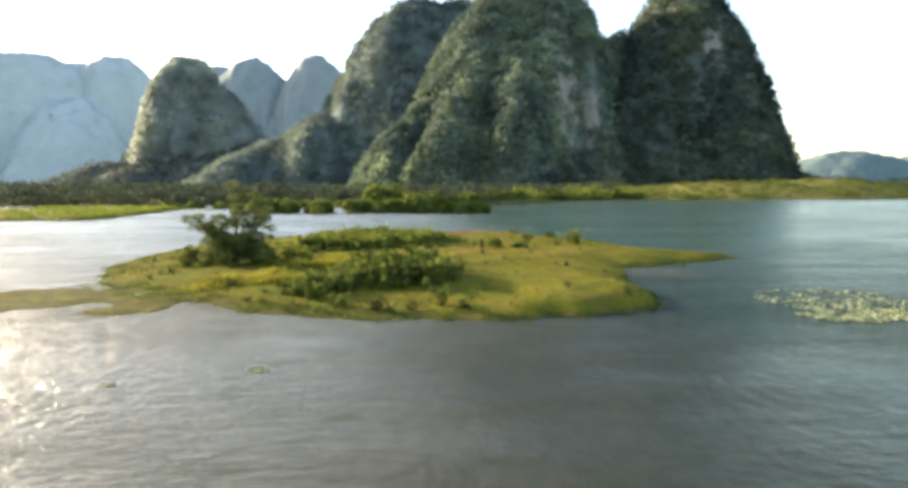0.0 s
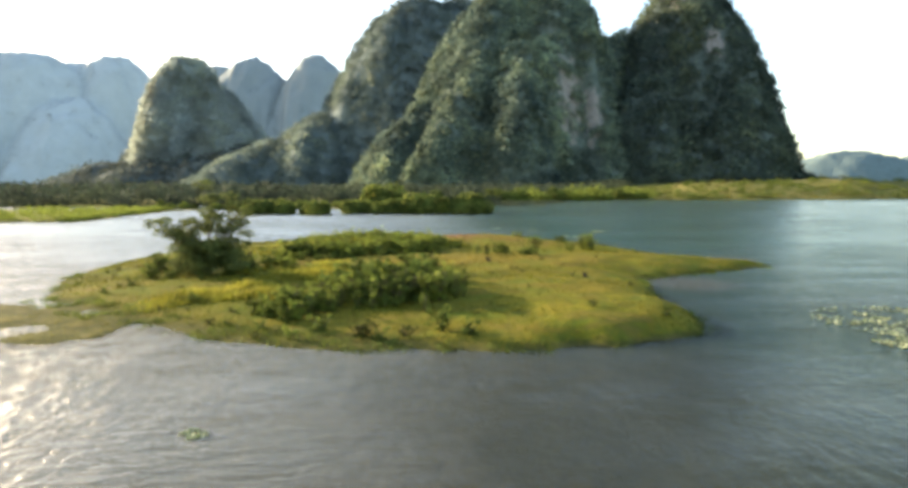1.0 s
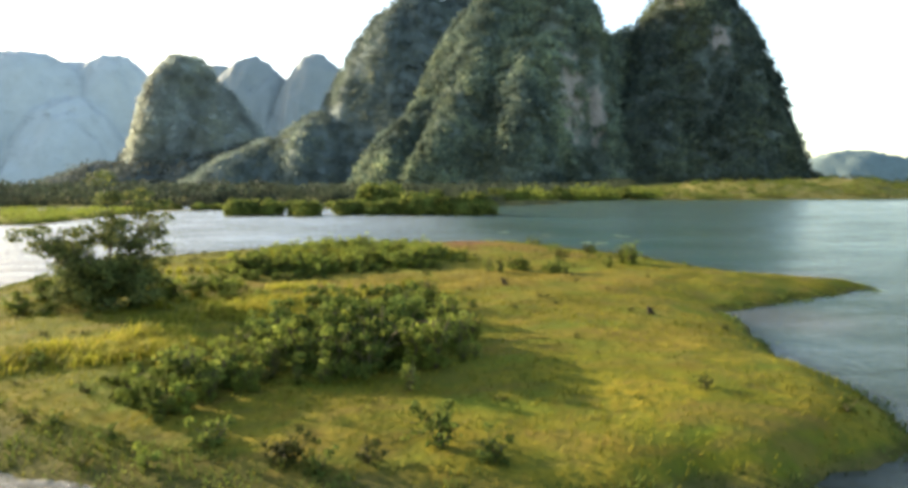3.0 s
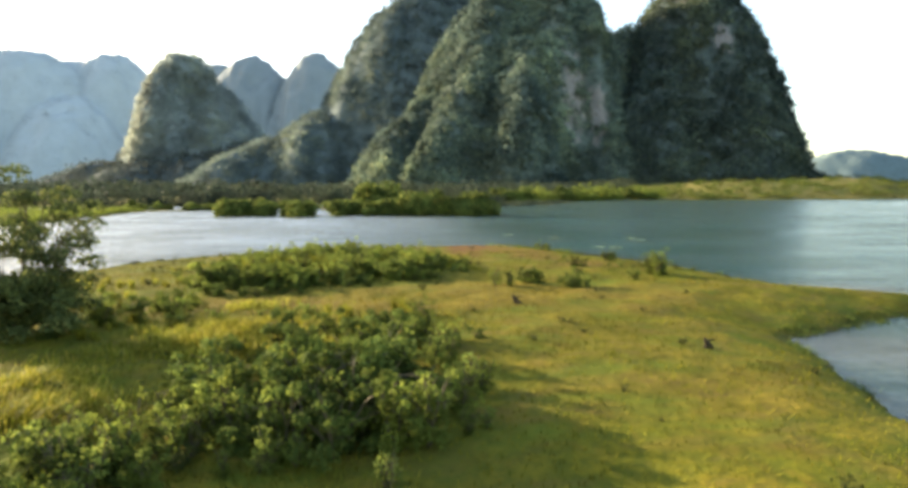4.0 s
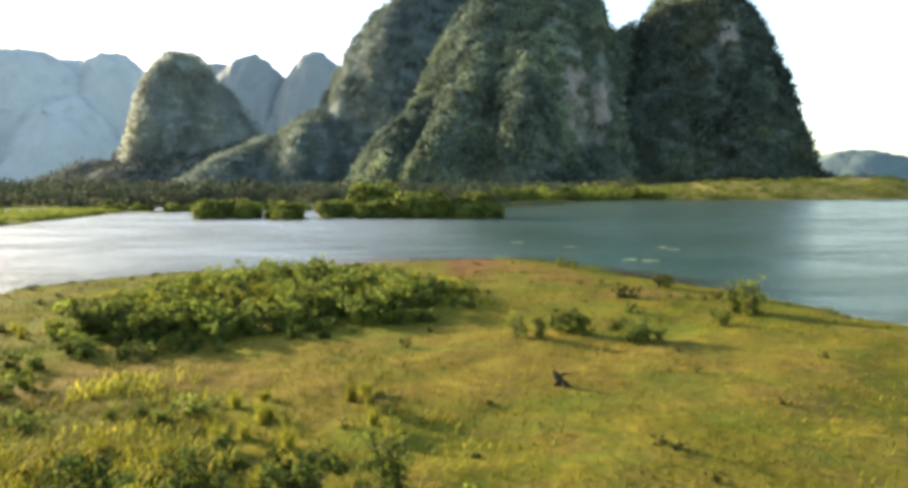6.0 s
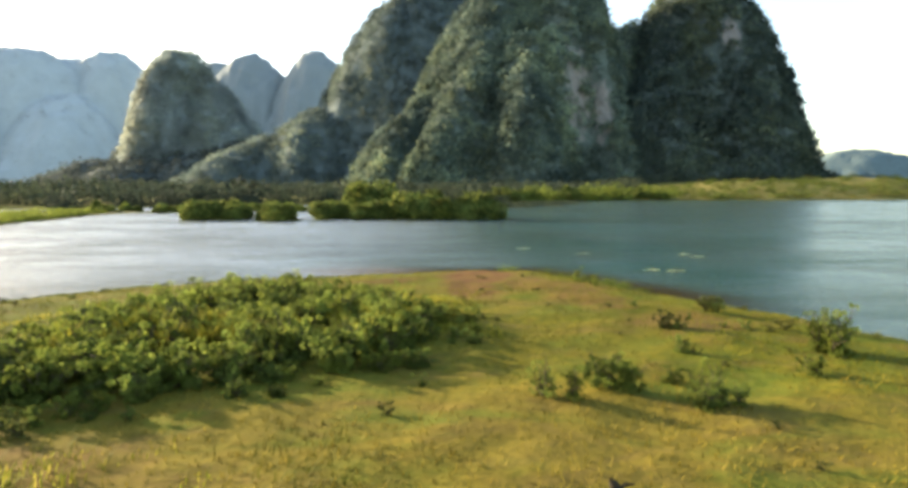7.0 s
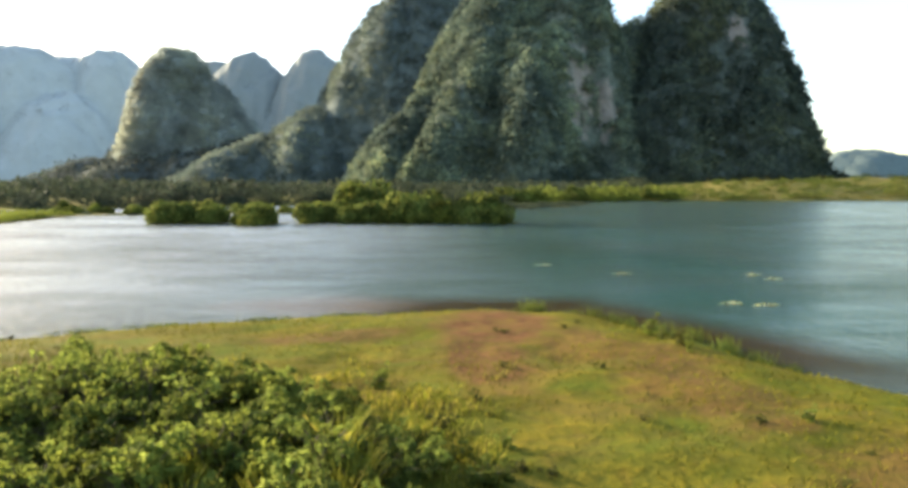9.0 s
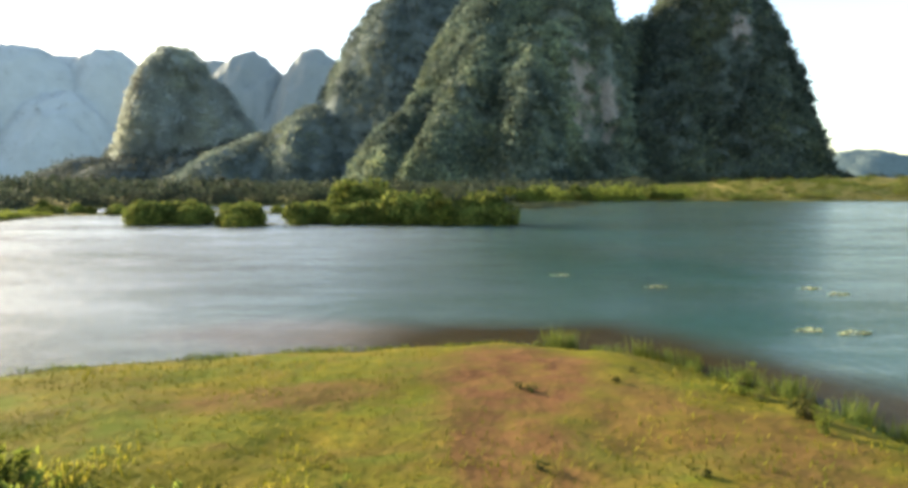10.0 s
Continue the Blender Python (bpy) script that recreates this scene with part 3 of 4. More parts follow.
def leaf_cloud(points, size, rng, flat=0.6, curl=0.25, facing=None, loose=0.6):
    """A folded four-cornered leaf at every point, lying across its facing where one is given: vertices and faces."""
    n = len(points)
    size = np.broadcast_to(np.asarray(size, float), n) * rng.uniform(0.65, 1.35, n)
    if facing is None:
        a = unit(rng.normal(size=(n, 3)) * [1, 1, flat])
        b = unit(np.cross(a, rng.normal(size=(n, 3))))
        c = np.cross(a, b)
    else:
        c = unit(facing + loose * rng.normal(size=(n, 3)))
        a = unit(np.cross(c, rng.normal(size=(n, 3))))
        b = np.cross(c, a)
        curl = -curl
    s = size[:, None]
    v = np.stack([points - a * s * 0.6, points + b * s * 0.34 + c * s * curl, points + a * s * 0.6, points - b * s * 0.34 + c * s * curl], 1)
    return v.reshape(-1, 3), np.arange(4 * n).reshape(-1, 4)


def leaf_clumps(centres, radii, leaves, rng, squash=0.8):
    """Leaves over the upper shells of rounded clumps: points and the way each faces."""
    which = rng.choice(len(centres), leaves, p=radii**2 / (radii**2).sum())
    d = unit(rng.normal(size=(leaves, 3)) + (0, 0, 0.35))
    return centres[which] + d * (radii[which] * rng.uniform(0.55, 1.1, leaves))[:, None] * [1, 1, squash], d


def tube(points, radii, sides=5):
    """A tapered tube along points."""
    points = np.asarray(points, float)
    v, f = [], []
    for i, (p, r) in enumerate(zip(points, radii)):
        d = points[min(i + 1, len(points) - 1)] - points[max(i - 1, 0)]
        d = d / (np.linalg.norm(d) + 1e-9)
        u = np.cross(d, (0.3, 0.9, 0.1))
        u /= np.linalg.norm(u)
        w = np.cross(d, u)
        for s in range(sides):
            t = 2 * math.pi * s / sides
            v.append(p + r * (math.cos(t) * u + math.sin(t) * w))
    for i in range(len(points) - 1):
        for s in range(sides):
            f.append((i * sides + s, i * sides + (s + 1) % sides, (i + 1) * sides + (s + 1) % sides, (i + 1) * sides + s))
    return v, f


def joined(pieces):
    vs, fs, k = [], [], 0
    for v, f in pieces:
        vs.append(np.asarray(v, float)), fs.append(np.asarray(f, int) + k)
        k += len(v)
    return np.concatenate(vs), np.concatenate(fs)


def bush(name, label, category, group, seed, height, spread, stems, leaves, leaf, leaf_mat, droop=0.0, low=0.25, skirt=0, rag=0.6, share=0.5):
    """A shrub: bent stems that fork, and leaves in clumps about their ends."""
    rng = np.random.RandomState(seed)
    root = tagged(new(name), label, category, group)
    tubes, tips = [], []
    for s in range(stems):
        t = 2 * math.pi * (s + rng.uniform(-0.4, 0.4)) / stems
        out, up = spread * rng.uniform(0.35, 1.0), height * rng.uniform(rag, 1.0)
        u = np.linspace(0, 1, 5)
        line = np.stack([math.cos(t) * out * u**1.3, math.sin(t) * out * u**1.3, up * (u - droop * u**3)], 1) + rng.normal(0, 0.03 * height, (5, 3)) * u[:, None]
        line[0, 2] = -0.12
        tubes.append(tube(line, 0.022 * height * (1.15 - u), 4))
        tips += [line[2], line[3], line[4]] + [line[1], line[3] * (1, 1, 0.15), line[4] * (0.9, 0.9, 0.2)] * skirt
        for b in range(3):
            base = line[1 + b]
            end = base + np.array([rng.normal(0, 0.35) * spread, rng.normal(0, 0.35) * spread, rng.uniform(0.05, 0.3) * height])
            tubes.append(tube([base, (base + end) / 2 + (0, 0, 0.03), end], 0.012 * height * np.array([1, 0.7, 0.35]), 3))
            tips.append(end)
    tips = np.array(tips)
    tips = tips[rng.permutation(len(tips))[:max(6, int(len(tips) * share))]]
    p, d = leaf_clumps(tips, (0.10 * height + 0.10 * spread) * rng.uniform(0.55, 1.25, len(tips)), leaves, rng)
    p[:, 2] = np.maximum(p[:, 2], low * height * rng.uniform(0.1, 1, leaves))
    part("stem", mesh_of("stem", *joined(tubes), BARK), root)
    part("foliage", mesh_of("foliage", *leaf_cloud(p, leaf, rng, facing=d), leaf_mat), root)
    return root


def planted(kinds, spots, seed, scale=(0.8, 1.2), sink=0.04):
    """Copies of the given plants at x, y (and size); the plants themselves take the first places."""
    rng, fresh = random.Random(seed), list(kinds)
    for i, (x, y, *size) in enumerate(spots):
        s = (size[0] if size else 1.0) * rng.uniform(*scale)
        m = pose(x, y, land_at(x, y) - sink, 0, 0, rng.uniform(0, 360))
        ob = fresh.pop(0) if i < len(kinds) and fresh else None
        if ob is None:
            ob = copy_thing(kinds[i % len(kinds)], m)
        ob.matrix_basis = m @ Matrix.Diagonal((s, s, s * rng.uniform(0.85, 1.15), 1))


def scatter(n, seed, fits, x0, x1, y0, y1):
    rng, out = random.Random(seed), []
    while len(out) < n:
        x, y = rng.uniform(x0, x1), rng.uniform(y0, y1)
        if fits(x, y):
            out.append((x, y))
    return out


# forest on the main mountain and its foot
def forest(name, label, xs, ys, zs, n, size, leaves, seed, keep, material=FOREST, leaf=0.34, loose=0.6):
    rng = np.random.RandomState(seed)
    keep = keep.copy()
    keep[-1], keep[:, -1] = False, False
    gz_y, gz_x = np.gradient(zs, ys[1, 0] - ys[0, 0], xs[0, 1] - xs[0, 0])
    area = (np.sqrt(1 + gz_x**2 + gz_y**2) * keep).ravel()
    pick = rng.choice(area.size, n, p=area / area.sum())
    i, j, u, v = pick // xs.shape[1], pick % xs.shape[1], rng.uniform(0, 1, n), rng.uniform(0, 1, n)
    between = lambda q: (q[i, j] * (1 - u) + q[i, j + 1] * u) * (1 - v) + (q[i + 1, j] * (1 - u) + q[i + 1, j + 1] * u) * v
    c = np.stack([between(xs), between(ys), between(zs)], 1)
    r = size * rng.uniform(0.45, 1.0, n) ** 1.5 * 1.7
    d = rng.normal(size=(n, leaves, 3))
    d /= np.linalg.norm(d, axis=2, keepdims=True)
    d[..., 2] = np.abs(d[..., 2]) * 1.1 - 0.15
    p = (c[:, None] + d * r[:, None, None] * rng.uniform(0.6, 1.05, (n, leaves, 1))).reshape(-1, 3)
    ob = new(name, mesh_of(name, *leaf_cloud(p, np.repeat(r * leaf, leaves), rng, facing=d.reshape(-1, 3), loose=loose), material))
    tagged(ob, label, "forest", kind="stuff")


face = (main_y < 960) & (main_z > 2)
forest("forest", "dark green forest clinging to the limestone mountain", main_x, main_y, main_z, 4600, 7.6, 36, 81,
       face & ((np.hypot((main_x - 190) / 34, (main_z - 118) / 78) > 1) | (fbm(main_x, main_z, 11, 82, 2) > 0.06)) & (fbm(main_x, main_y, 60, 83, 3) + 0.5 * fbm(main_x, main_z, 40, 84, 3) > -0.75))
forest("forest", "forest coloured very dark for the shaded side of the domed peak", peak_x, peak_y, peak_z, 2900, 7.6, 36, 93,
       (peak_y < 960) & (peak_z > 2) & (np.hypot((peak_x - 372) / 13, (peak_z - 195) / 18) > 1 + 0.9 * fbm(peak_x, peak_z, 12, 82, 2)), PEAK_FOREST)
forest("forest", "forest covering the rounded karst tower, paled to olive-grey for haze", tower_x, tower_y, tower_z, 7000, 8.5, 12, 86, (tower_y < 1400) & (tower_z > 0), PALE_FOREST, loose=3.0)
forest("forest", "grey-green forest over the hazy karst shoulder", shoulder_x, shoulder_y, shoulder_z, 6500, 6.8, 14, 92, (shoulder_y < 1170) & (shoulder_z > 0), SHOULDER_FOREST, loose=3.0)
fx, fy = np.meshgrid(np.linspace(-700, 520, 300), np.linspace(262, 780, 160))
fz = land(fx, fy) + 2
forest("forest", "dark woodland on the flat land below the mountains", fx, fy, fz, 4200, 5.5, 36, 85,
       (fy > np.interp(fx, SHORE_X, SHORE_Y) + 14 + 230 / (1 + np.exp(-(fx - 170) / 30))) & (fz > 2.2), WOODS, 0.24)

forest("forest", "grey-green woodland over the low foothills", feet_x, feet_y, feet_z, 5000, 8.5, 10, 90, (feet_y < 1800) & (feet_z > 1), FOOT_FOREST, loose=3.0)
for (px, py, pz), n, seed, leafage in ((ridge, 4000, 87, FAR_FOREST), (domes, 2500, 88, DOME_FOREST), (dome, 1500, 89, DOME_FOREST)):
    forest("forest", "sparse scrub on far limestone peaks, its colour paled for haze", px, py, pz, n, 8.0, 6, seed, pz > 20, leafage)

# bushes on the mud bars
SCRUB = "bushes on the banks in the lake"


def bank_bush(seed):
    """A rounded bush down to the ground: several overlapping domes of leaves on short stems."""
    rng = np.random.RandomState(seed)
    root = tagged(new("bush"), "dense rounded green bush on a lake bank", "bush", SCRUB)
    tubes, clouds, ways = [], [], []
    for i in range(8):
        t, out, rad = rng.uniform(0, 2 * math.pi), rng.uniform(0.2, 2.3) if i else 0.0, rng.uniform(1.1, 1.8)
        c = np.array([out * math.cos(t), out * math.sin(t), rng.uniform(0.5, 2.4) * (1 - 0.28 * out)])
        d = rng.normal(size=(330, 3))
        d /= np.linalg.norm(d, axis=1, keepdims=True)
        p = c + d * rad * rng.uniform(0.75, 1.12, (330, 1)) * [1, 1, 0.9]
        clouds.append(p[p[:, 2] > -0.1]), ways.append(d[p[:, 2] > -0.1])
        tubes.append(tube([(0.2 * c[0], 0.2 * c[1], -0.3), (0.6 * c[0], 0.6 * c[1], 0.5 * c[2]), c], [0.12, 0.08, 0.04]))
    part("stem", mesh_of("stem", *joined(tubes), BARK), root)
    part("foliage", mesh_of("foliage", *leaf_cloud(np.concatenate(clouds), 0.42, rng, facing=np.concatenate(ways)), BANK), root)
    return root


kinds = [bank_bush(100 + i) for i in range(6)]
rng = random.Random(7)
spots = [(-22 + 39.5 * (i + rng.random()) / 27, 197 + rng.uniform(-2, 5), rng.choice((0.9, 1.2, 1.5, 1.8))) for i in range(27)]
spots += [(-28.5 + rng.uniform(-3, 3), 191 + rng.uniform(-2, 2), 1.25) for _ in range(5)]
spots += [(-44 + rng.uniform(-5, 5), 195 + rng.uniform(-2, 2), 1.35) for _ in range(7)]
spots += [(-78 + rng.uniform(-18, 18), 236 + rng.uniform(-3, 3), rng.uniform(0.5, 0.9)) for _ in range(18)]
spots += [(-38 + rng.uniform(-20, 20), 250 + rng.uniform(-4, 4), rng.uniform(0.6, 1.1)) for _ in range(16)]
spots += [(-14.8, 246, 2.8), (-12, 247, 2.2), (-17.5, 247, 2.0)]
for i in range(30):
    x = 28 + 125 * (i + rng.random()) / 30
    spots.append((x, np.interp(x, SHORE_X, SHORE_Y) + rng.uniform(3, 24), rng.choice((0.9, 1.3, 1.8, 2.4))))
planted(kinds, spots, 8, (0.85, 1.1), 0.25)

# scrub on the far shores, too much of it to count
rng = np.random.RandomState(9)
def lumps(name, label, x, y, radius, leaves, material):
    """Low rounded growth, all of it one mesh."""
    d = rng.normal(size=(len(x), leaves, 3))
    d /= np.linalg.norm(d, axis=2, keepdims=True)
    d[..., 2] = np.abs(d[..., 2])
    p = np.stack([x, y, land(x, y)], 1)[:, None] + d * radius[:, None, None] * rng.uniform(0.55, 1.1, (len(x), leaves, 1)) * [1.15, 1.15, 1.0]
    ob = new(name, mesh_of(name, *leaf_cloud(p.reshape(-1, 3), np.repeat(0.12 + 0.14 * radius, leaves), rng, facing=d.reshape(-1, 3)), material))
    tagged(ob, label, "scrub", kind="stuff")


sx = np.concatenate([rng.uniform(30, 470, 160), rng.uniform(110, 480, 260)])
sy = np.interp(sx, SHORE_X, SHORE_Y) + np.concatenate([2 + 30 * rng.random(160) ** 2, rng.uniform(3, 115, 260)])
spit = rng.random(150)
lumps("scrub", "dark low reeds on a muddy spit in the lake", 31 + 43 * spit + rng.normal(0, 3, 150), 291 + 68 * spit + rng.normal(0, 4, 150), rng.uniform(0.9, 2.2, 150) * (1.1 - 0.5 * spit), 90, WOODS)
lumps("scrub", "light green bushes along the foot of the far shore", (fringe_x := rng.uniform(45, 470, 110)), np.interp(fringe_x, SHORE_X, SHORE_Y) + 3 + 60 * rng.random(110) ** 2, 1.5 + 5.5 * rng.random(110) ** 2, 160, BANK)
lumps("scrub", "tall fresh green bushes on the far shore", (clump_x := np.concatenate([rng.uniform(48, 128, 20), rng.normal(146, 6, 7)])), np.interp(clump_x, SHORE_X, SHORE_Y) + 2 + 12 * rng.random(27), 2.5 + 8.0 * rng.random(27) ** 2, 260, LEAF_MID)
lumps("scrub", "low ochre and green scrub over the far meadow", sx, sy, np.concatenate([1.2 + 4.5 * rng.random(160) ** 2, 0.8 + 3.6 * rng.random(260) ** 2]), 60, REED)
sy = rng.uniform(149, 228, 340)
sx = -76 - 0.12 * (sy - 157) - 40 * rng.random(340) ** 2
lumps("scrub", "fresh green reeds and scrub on the low bank", sx, sy, rng.uniform(0.5, 1.5, 340), 80, LEAF_MID)
bx = np.concatenate([rng.uniform(120, 480, 170), rng.uniform(20, 130, 20), rng.uniform(-320, 40, 260)])
by = np.interp(bx, SHORE_X, SHORE_Y) + np.concatenate([rng.uniform(6, 110, 170), rng.uniform(12, 40, 20), rng.uniform(1, 26, 260)])
lumps("scrub", "dark green bushes scattered along the far shore", bx[:190], by[:190], np.where(bx[:190] > 120, 0.85, 1.0) * rng.uniform(2.2, 5.2, 190), 150, LEAF_DARK)
lumps("scrub", "dusky undergrowth along the wooded far shore", bx[190:], by[190:], rng.uniform(2.2, 5.2, 260), 150, WOODS)

# the island: tall shrub tree, the dense row, the thicket, low weeds
def shrub_tree(x, y, seed):
    """Leaning stems from one root, each ending in flat tiers of small leaves; one tall bough stands above the rest."""
    rng = np.random.RandomState(seed)
    root = tagged(new("shrub_tree"), "wide airy shrub tree with feathery tiers of dark green leaves", "tree")
    tubes, pads = [], []
    ends = [(0.4, 0.2, 6.7), (1.5, -0.3, 5.9), (2.5, 0.1, 5.3), (3.0, 0.4, 4.6)] + [(rng.uniform(-3.4, 2.8), rng.uniform(-2.2, 2.2), rng.uniform(1.6, 4.1)) for _ in range(19)]
    for e in ends:
        e, u = np.array(e), np.linspace(0, 1, 6)
        line = np.stack([e[0] * u**1.2, e[1] * u**1.2, e[2] * (u + 0.18 * u * (1 - u)) - 0.15 * (1 - u)], 1)
        line[1:-1] += rng.normal(0, 0.07, (4, 3))
        tubes.append(tube(line, 0.075 * (1.12 - u), 6))
        for k in range(5):
            at = line[rng.randint(2, 6)] + rng.normal(0, 0.35, 3) * [1.3, 1.3, 0.5]
            tubes.append(tube([line[3], (line[3] + at) / 2 + (0, 0, 0.06), at], [0.03, 0.02, 0.01], 4))
            pads.append((at, rng.uniform(0.35, 0.75)))
    for _ in range(26):
        pads.append((np.array([rng.uniform(-3.6, 3.2), rng.uniform(-2.4, 2.2), rng.uniform(0.25, 1.1)]), rng.uniform(0.4, 0.7)))
    p, d = leaf_clumps(np.array([c for c, r in pads]), np.array([r * 1.15 for c, r in pads]), 17000, rng, 0.55)
    p[:, 2] = np.maximum(p[:, 2], 0.05)
    part("trunk", mesh_of("trunk", *joined(tubes), BARK), root)
    part("crown", mesh_of("crown", *leaf_cloud(p, 0.17, rng, facing=d), TREE), root)
    root.matrix_basis = pose(x, y, land_at(x, y))


shrub_tree(-16.0, 56.4, 205)
SHRUBS = "leafy shrubs on the island"
TONES = (LEAF_DARK, LEAF_DARK, LEAF_MID, LEAF_DARK)
kinds = [bush("bush", "leafy green shrub in the island pasture", "bush", SHRUBS, 210 + i, 1.7, 1.1, 7, 1900, 0.125, TONES[i % 4], low=0.02, skirt=1) for i in range(8)]
row = [(-5.8, 45.6, 0.8), (-5.0, 46.8, 1.0), (-4.4, 44.6, 0.9), (-3.6, 46.0, 1.15), (-3.2, 43.9, 0.85), (-2.4, 45.0, 1.2), (-1.9, 47.0, 1.25), (-1.2, 43.4, 1.0),
       (-0.9, 45.4, 1.25), (-0.2, 48.2, 1.2), (0.3, 43.8, 0.9), (0.5, 46.2, 0.95), (0.9, 53.2, 0.6), (0.2, 51.5, 0.9), (-1.0, 50.0, 1.1),
       (-2.8, 48.6, 1.0), (-4.2, 49.2, 0.85), (-3.4, 51.2, 0.75), (-1.6, 52.6, 0.7)]
row += [(-8.8, 42.0, 0.65), (-8.0, 41.4, 0.55), (-7.0, 42.3, 0.8), (-6.4, 40.9, 0.6), (-6.0, 42.8, 0.75), (-7.6, 43.4, 0.6), (-6.9, 40.4, 0.5), (-5.2, 42.4, 0.6)]
row = [(x, y, q * (0.95 if y < 47.5 else 0.78)) for x, y, q in row]
row += [(-4.6, 53.2, 0.75), (-2.8, 54.2, 0.7), (-0.6, 53.6, 0.75), (0.8, 52.4, 0.7), (-3.6, 52.2, 0.8), (-6.2, 52.5, 0.5)]
row += [(-19.6, 55, 0.7), (-13.2, 57.6, 0.9), (-12.2, 58.6, 0.75), (-14.2, 55.2, 0.6), (-20.5, 58.5, 0.8), (-11.0, 59.4, 0.55), (-18.0, 54.3, 0.5), (-12.0, 60.8, 0.7)]
row += [(-11, 69.2, 0.75), (-10.3, 69.4, 0.65), (16.9, 72.4, 0.6), (9.5, 68.8, 0.4), (9.9, 66.5, 0.4), (7.8, 67.8, 0.5), (7.2, 68.4, 0.65)]
planted(kinds, row, 13, (0.85, 1.15))

HERBS = "tall herbs at the island's edge"
kinds = [bush("herb", "upright yellow-green herb with pale leafy tips", "plant", HERBS, 270 + i, 1.6, 0.55, 8, 460, 0.11, LEAF_LIGHT if i % 2 else LEAF_MID, low=0.02, skirt=1, rag=0.3) for i in range(4)]
planted(kinds, [(5.9, 68, 1.05), (6.3, 67.6, 0.9), (6.7, 68.2, 1.0), (5.5, 68.4, 0.8), (7.3, 68.0, 0.7), (16.8, 72.0, 1.25), (16.4, 72.4, 1.0), (17.2, 72.3, 0.9), (12.0, 92.2, 0.75), (12.3, 91.6, 0.5),
                 (12.3, 88.7, 0.45), (9.5, 66.2, 0.7), (10.1, 66.9, 0.8), (10.5, 66.4, 0.6), (9.7, 67.3, 0.7), (5.2, 67.5, 0.8), (6.0, 67.0, 0.7), (14.3, 69.2, 0.75), (2.6, 46.9, 0.7), (0.2, 41.6, 0.6), (1.0, 85.2, 0.5)]
        + [(-5.6 + 0.62 * i + 0.2 * math.sin(9 * i), 44.4 - 0.25 * i + 0.02 * i * i + 0.5 * math.sin(5 * i), 0.85 + 0.3 * math.sin(3 * i)) for i in range(13)]
        + [(-7.5 + 0.36 * i + 0.5 * math.sin(7 * i), 42.6 + 0.09 * i + 1.1 * math.sin(3.7 * i), 0.75 + 0.3 * math.sin(2.3 * i)) for i in range(28)]
        + [(0.5 + 0.9 * math.sin(5 * i), 43.5 + 0.75 * i, 0.7 + 0.25 * math.sin(3 * i)) for i in range(12)]
        + [(1.9, 45.4, 0.9), (2.3, 47.6, 0.8), (1.8, 49.8, 0.8), (2.0, 52.4, 0.7), (0.9, 54.0, 0.9), (-7.6, 44.6, 0.7), (-9.0, 43.2, 0.6)], 14, (0.9, 1.1))


in_thicket = [(-12.6, 70.3), (-10, 68.6), (-5, 69.6), (-1, 71.5), (1.4, 74.5), (2.0, 79), (-0.5, 82.5), (-4.5, 86), (-9, 87), (-12, 84), (-13, 78)]
planted(kinds, scatter(75, 31, lambda x, y: inside_by(np.array([x]), np.array([y]), in_thicket)[0] > 0.3, -14, 3, 68, 88), 32, (0.7, 1.25))


def reed_clump(seed):
    """A tussock of tall arching grass."""
    rng = np.random.RandomState(seed)
    root = tagged(new("tall_grass"), "tussock of tall arching yellow-green grass", "grass", "tall grass of the thicket")
    n, rows = 130, []
    foot = rng.normal(0, 0.16, (n, 2))
    way, tall = rng.uniform(0, 2 * math.pi, n), rng.uniform(0.7, 1.5, n)
    for i in range(n):
        d = np.array([math.cos(way[i]), math.sin(way[i]), 0])
        w = np.array([-d[1], d[0], 0]) * 0.018
        o = np.array([*foot[i], -0.05])
        a, b, c = o, o + d * 0.12 * tall[i] + (0, 0, 0.6 * tall[i]), o + d * 0.5 * tall[i] + (0, 0, tall[i])
        rows += [a - w, a + w, b + w, b - w, b - w, b + w, c + w * 0.2, c - w * 0.2]
    part("leaf_tuft", mesh_of("leaf_tuft", rows, np.arange(len(rows)).reshape(-1, 4), TALL), root)
    return root


def sedge_clump(seed):
    rng = np.random.RandomState(seed)
    root = tagged(new("sedge"), "dark green sedge tuft at the muddy water's edge", "grass", "sedge along the bank")
    n, rows = 110, []
    for i in range(n):
        t, h = rng.uniform(0, 2 * math.pi), rng.uniform(0.4, 1.0)
        d = np.array([math.cos(t), math.sin(t), 0])
        w, o = np.array([-d[1], d[0], 0]) * 0.02, np.array([*rng.normal(0, 0.22, 2), -0.1])
        rows += [o - w, o + w, o + d * 0.35 * h + (0, 0, h) + w * 0.2, o + d * 0.35 * h + (0, 0, h) - w * 0.2]
    tagged(part("leaf_tuft", mesh_of("leaf_tuft", rows, np.arange(len(rows)).reshape(-1, 4), LEAF_DARK), root), kind="stuff")
    return root


# sedge rows thickened to stand in for the bank's dark, shaded edge
kinds = [sedge_clump(310 + i) for i in range(3)]
edge = [(16.6, 88.4), (15.7, 90), (14.2, 94.3), (12.1, 98.7), (7.5, 101.8)]
spots = []
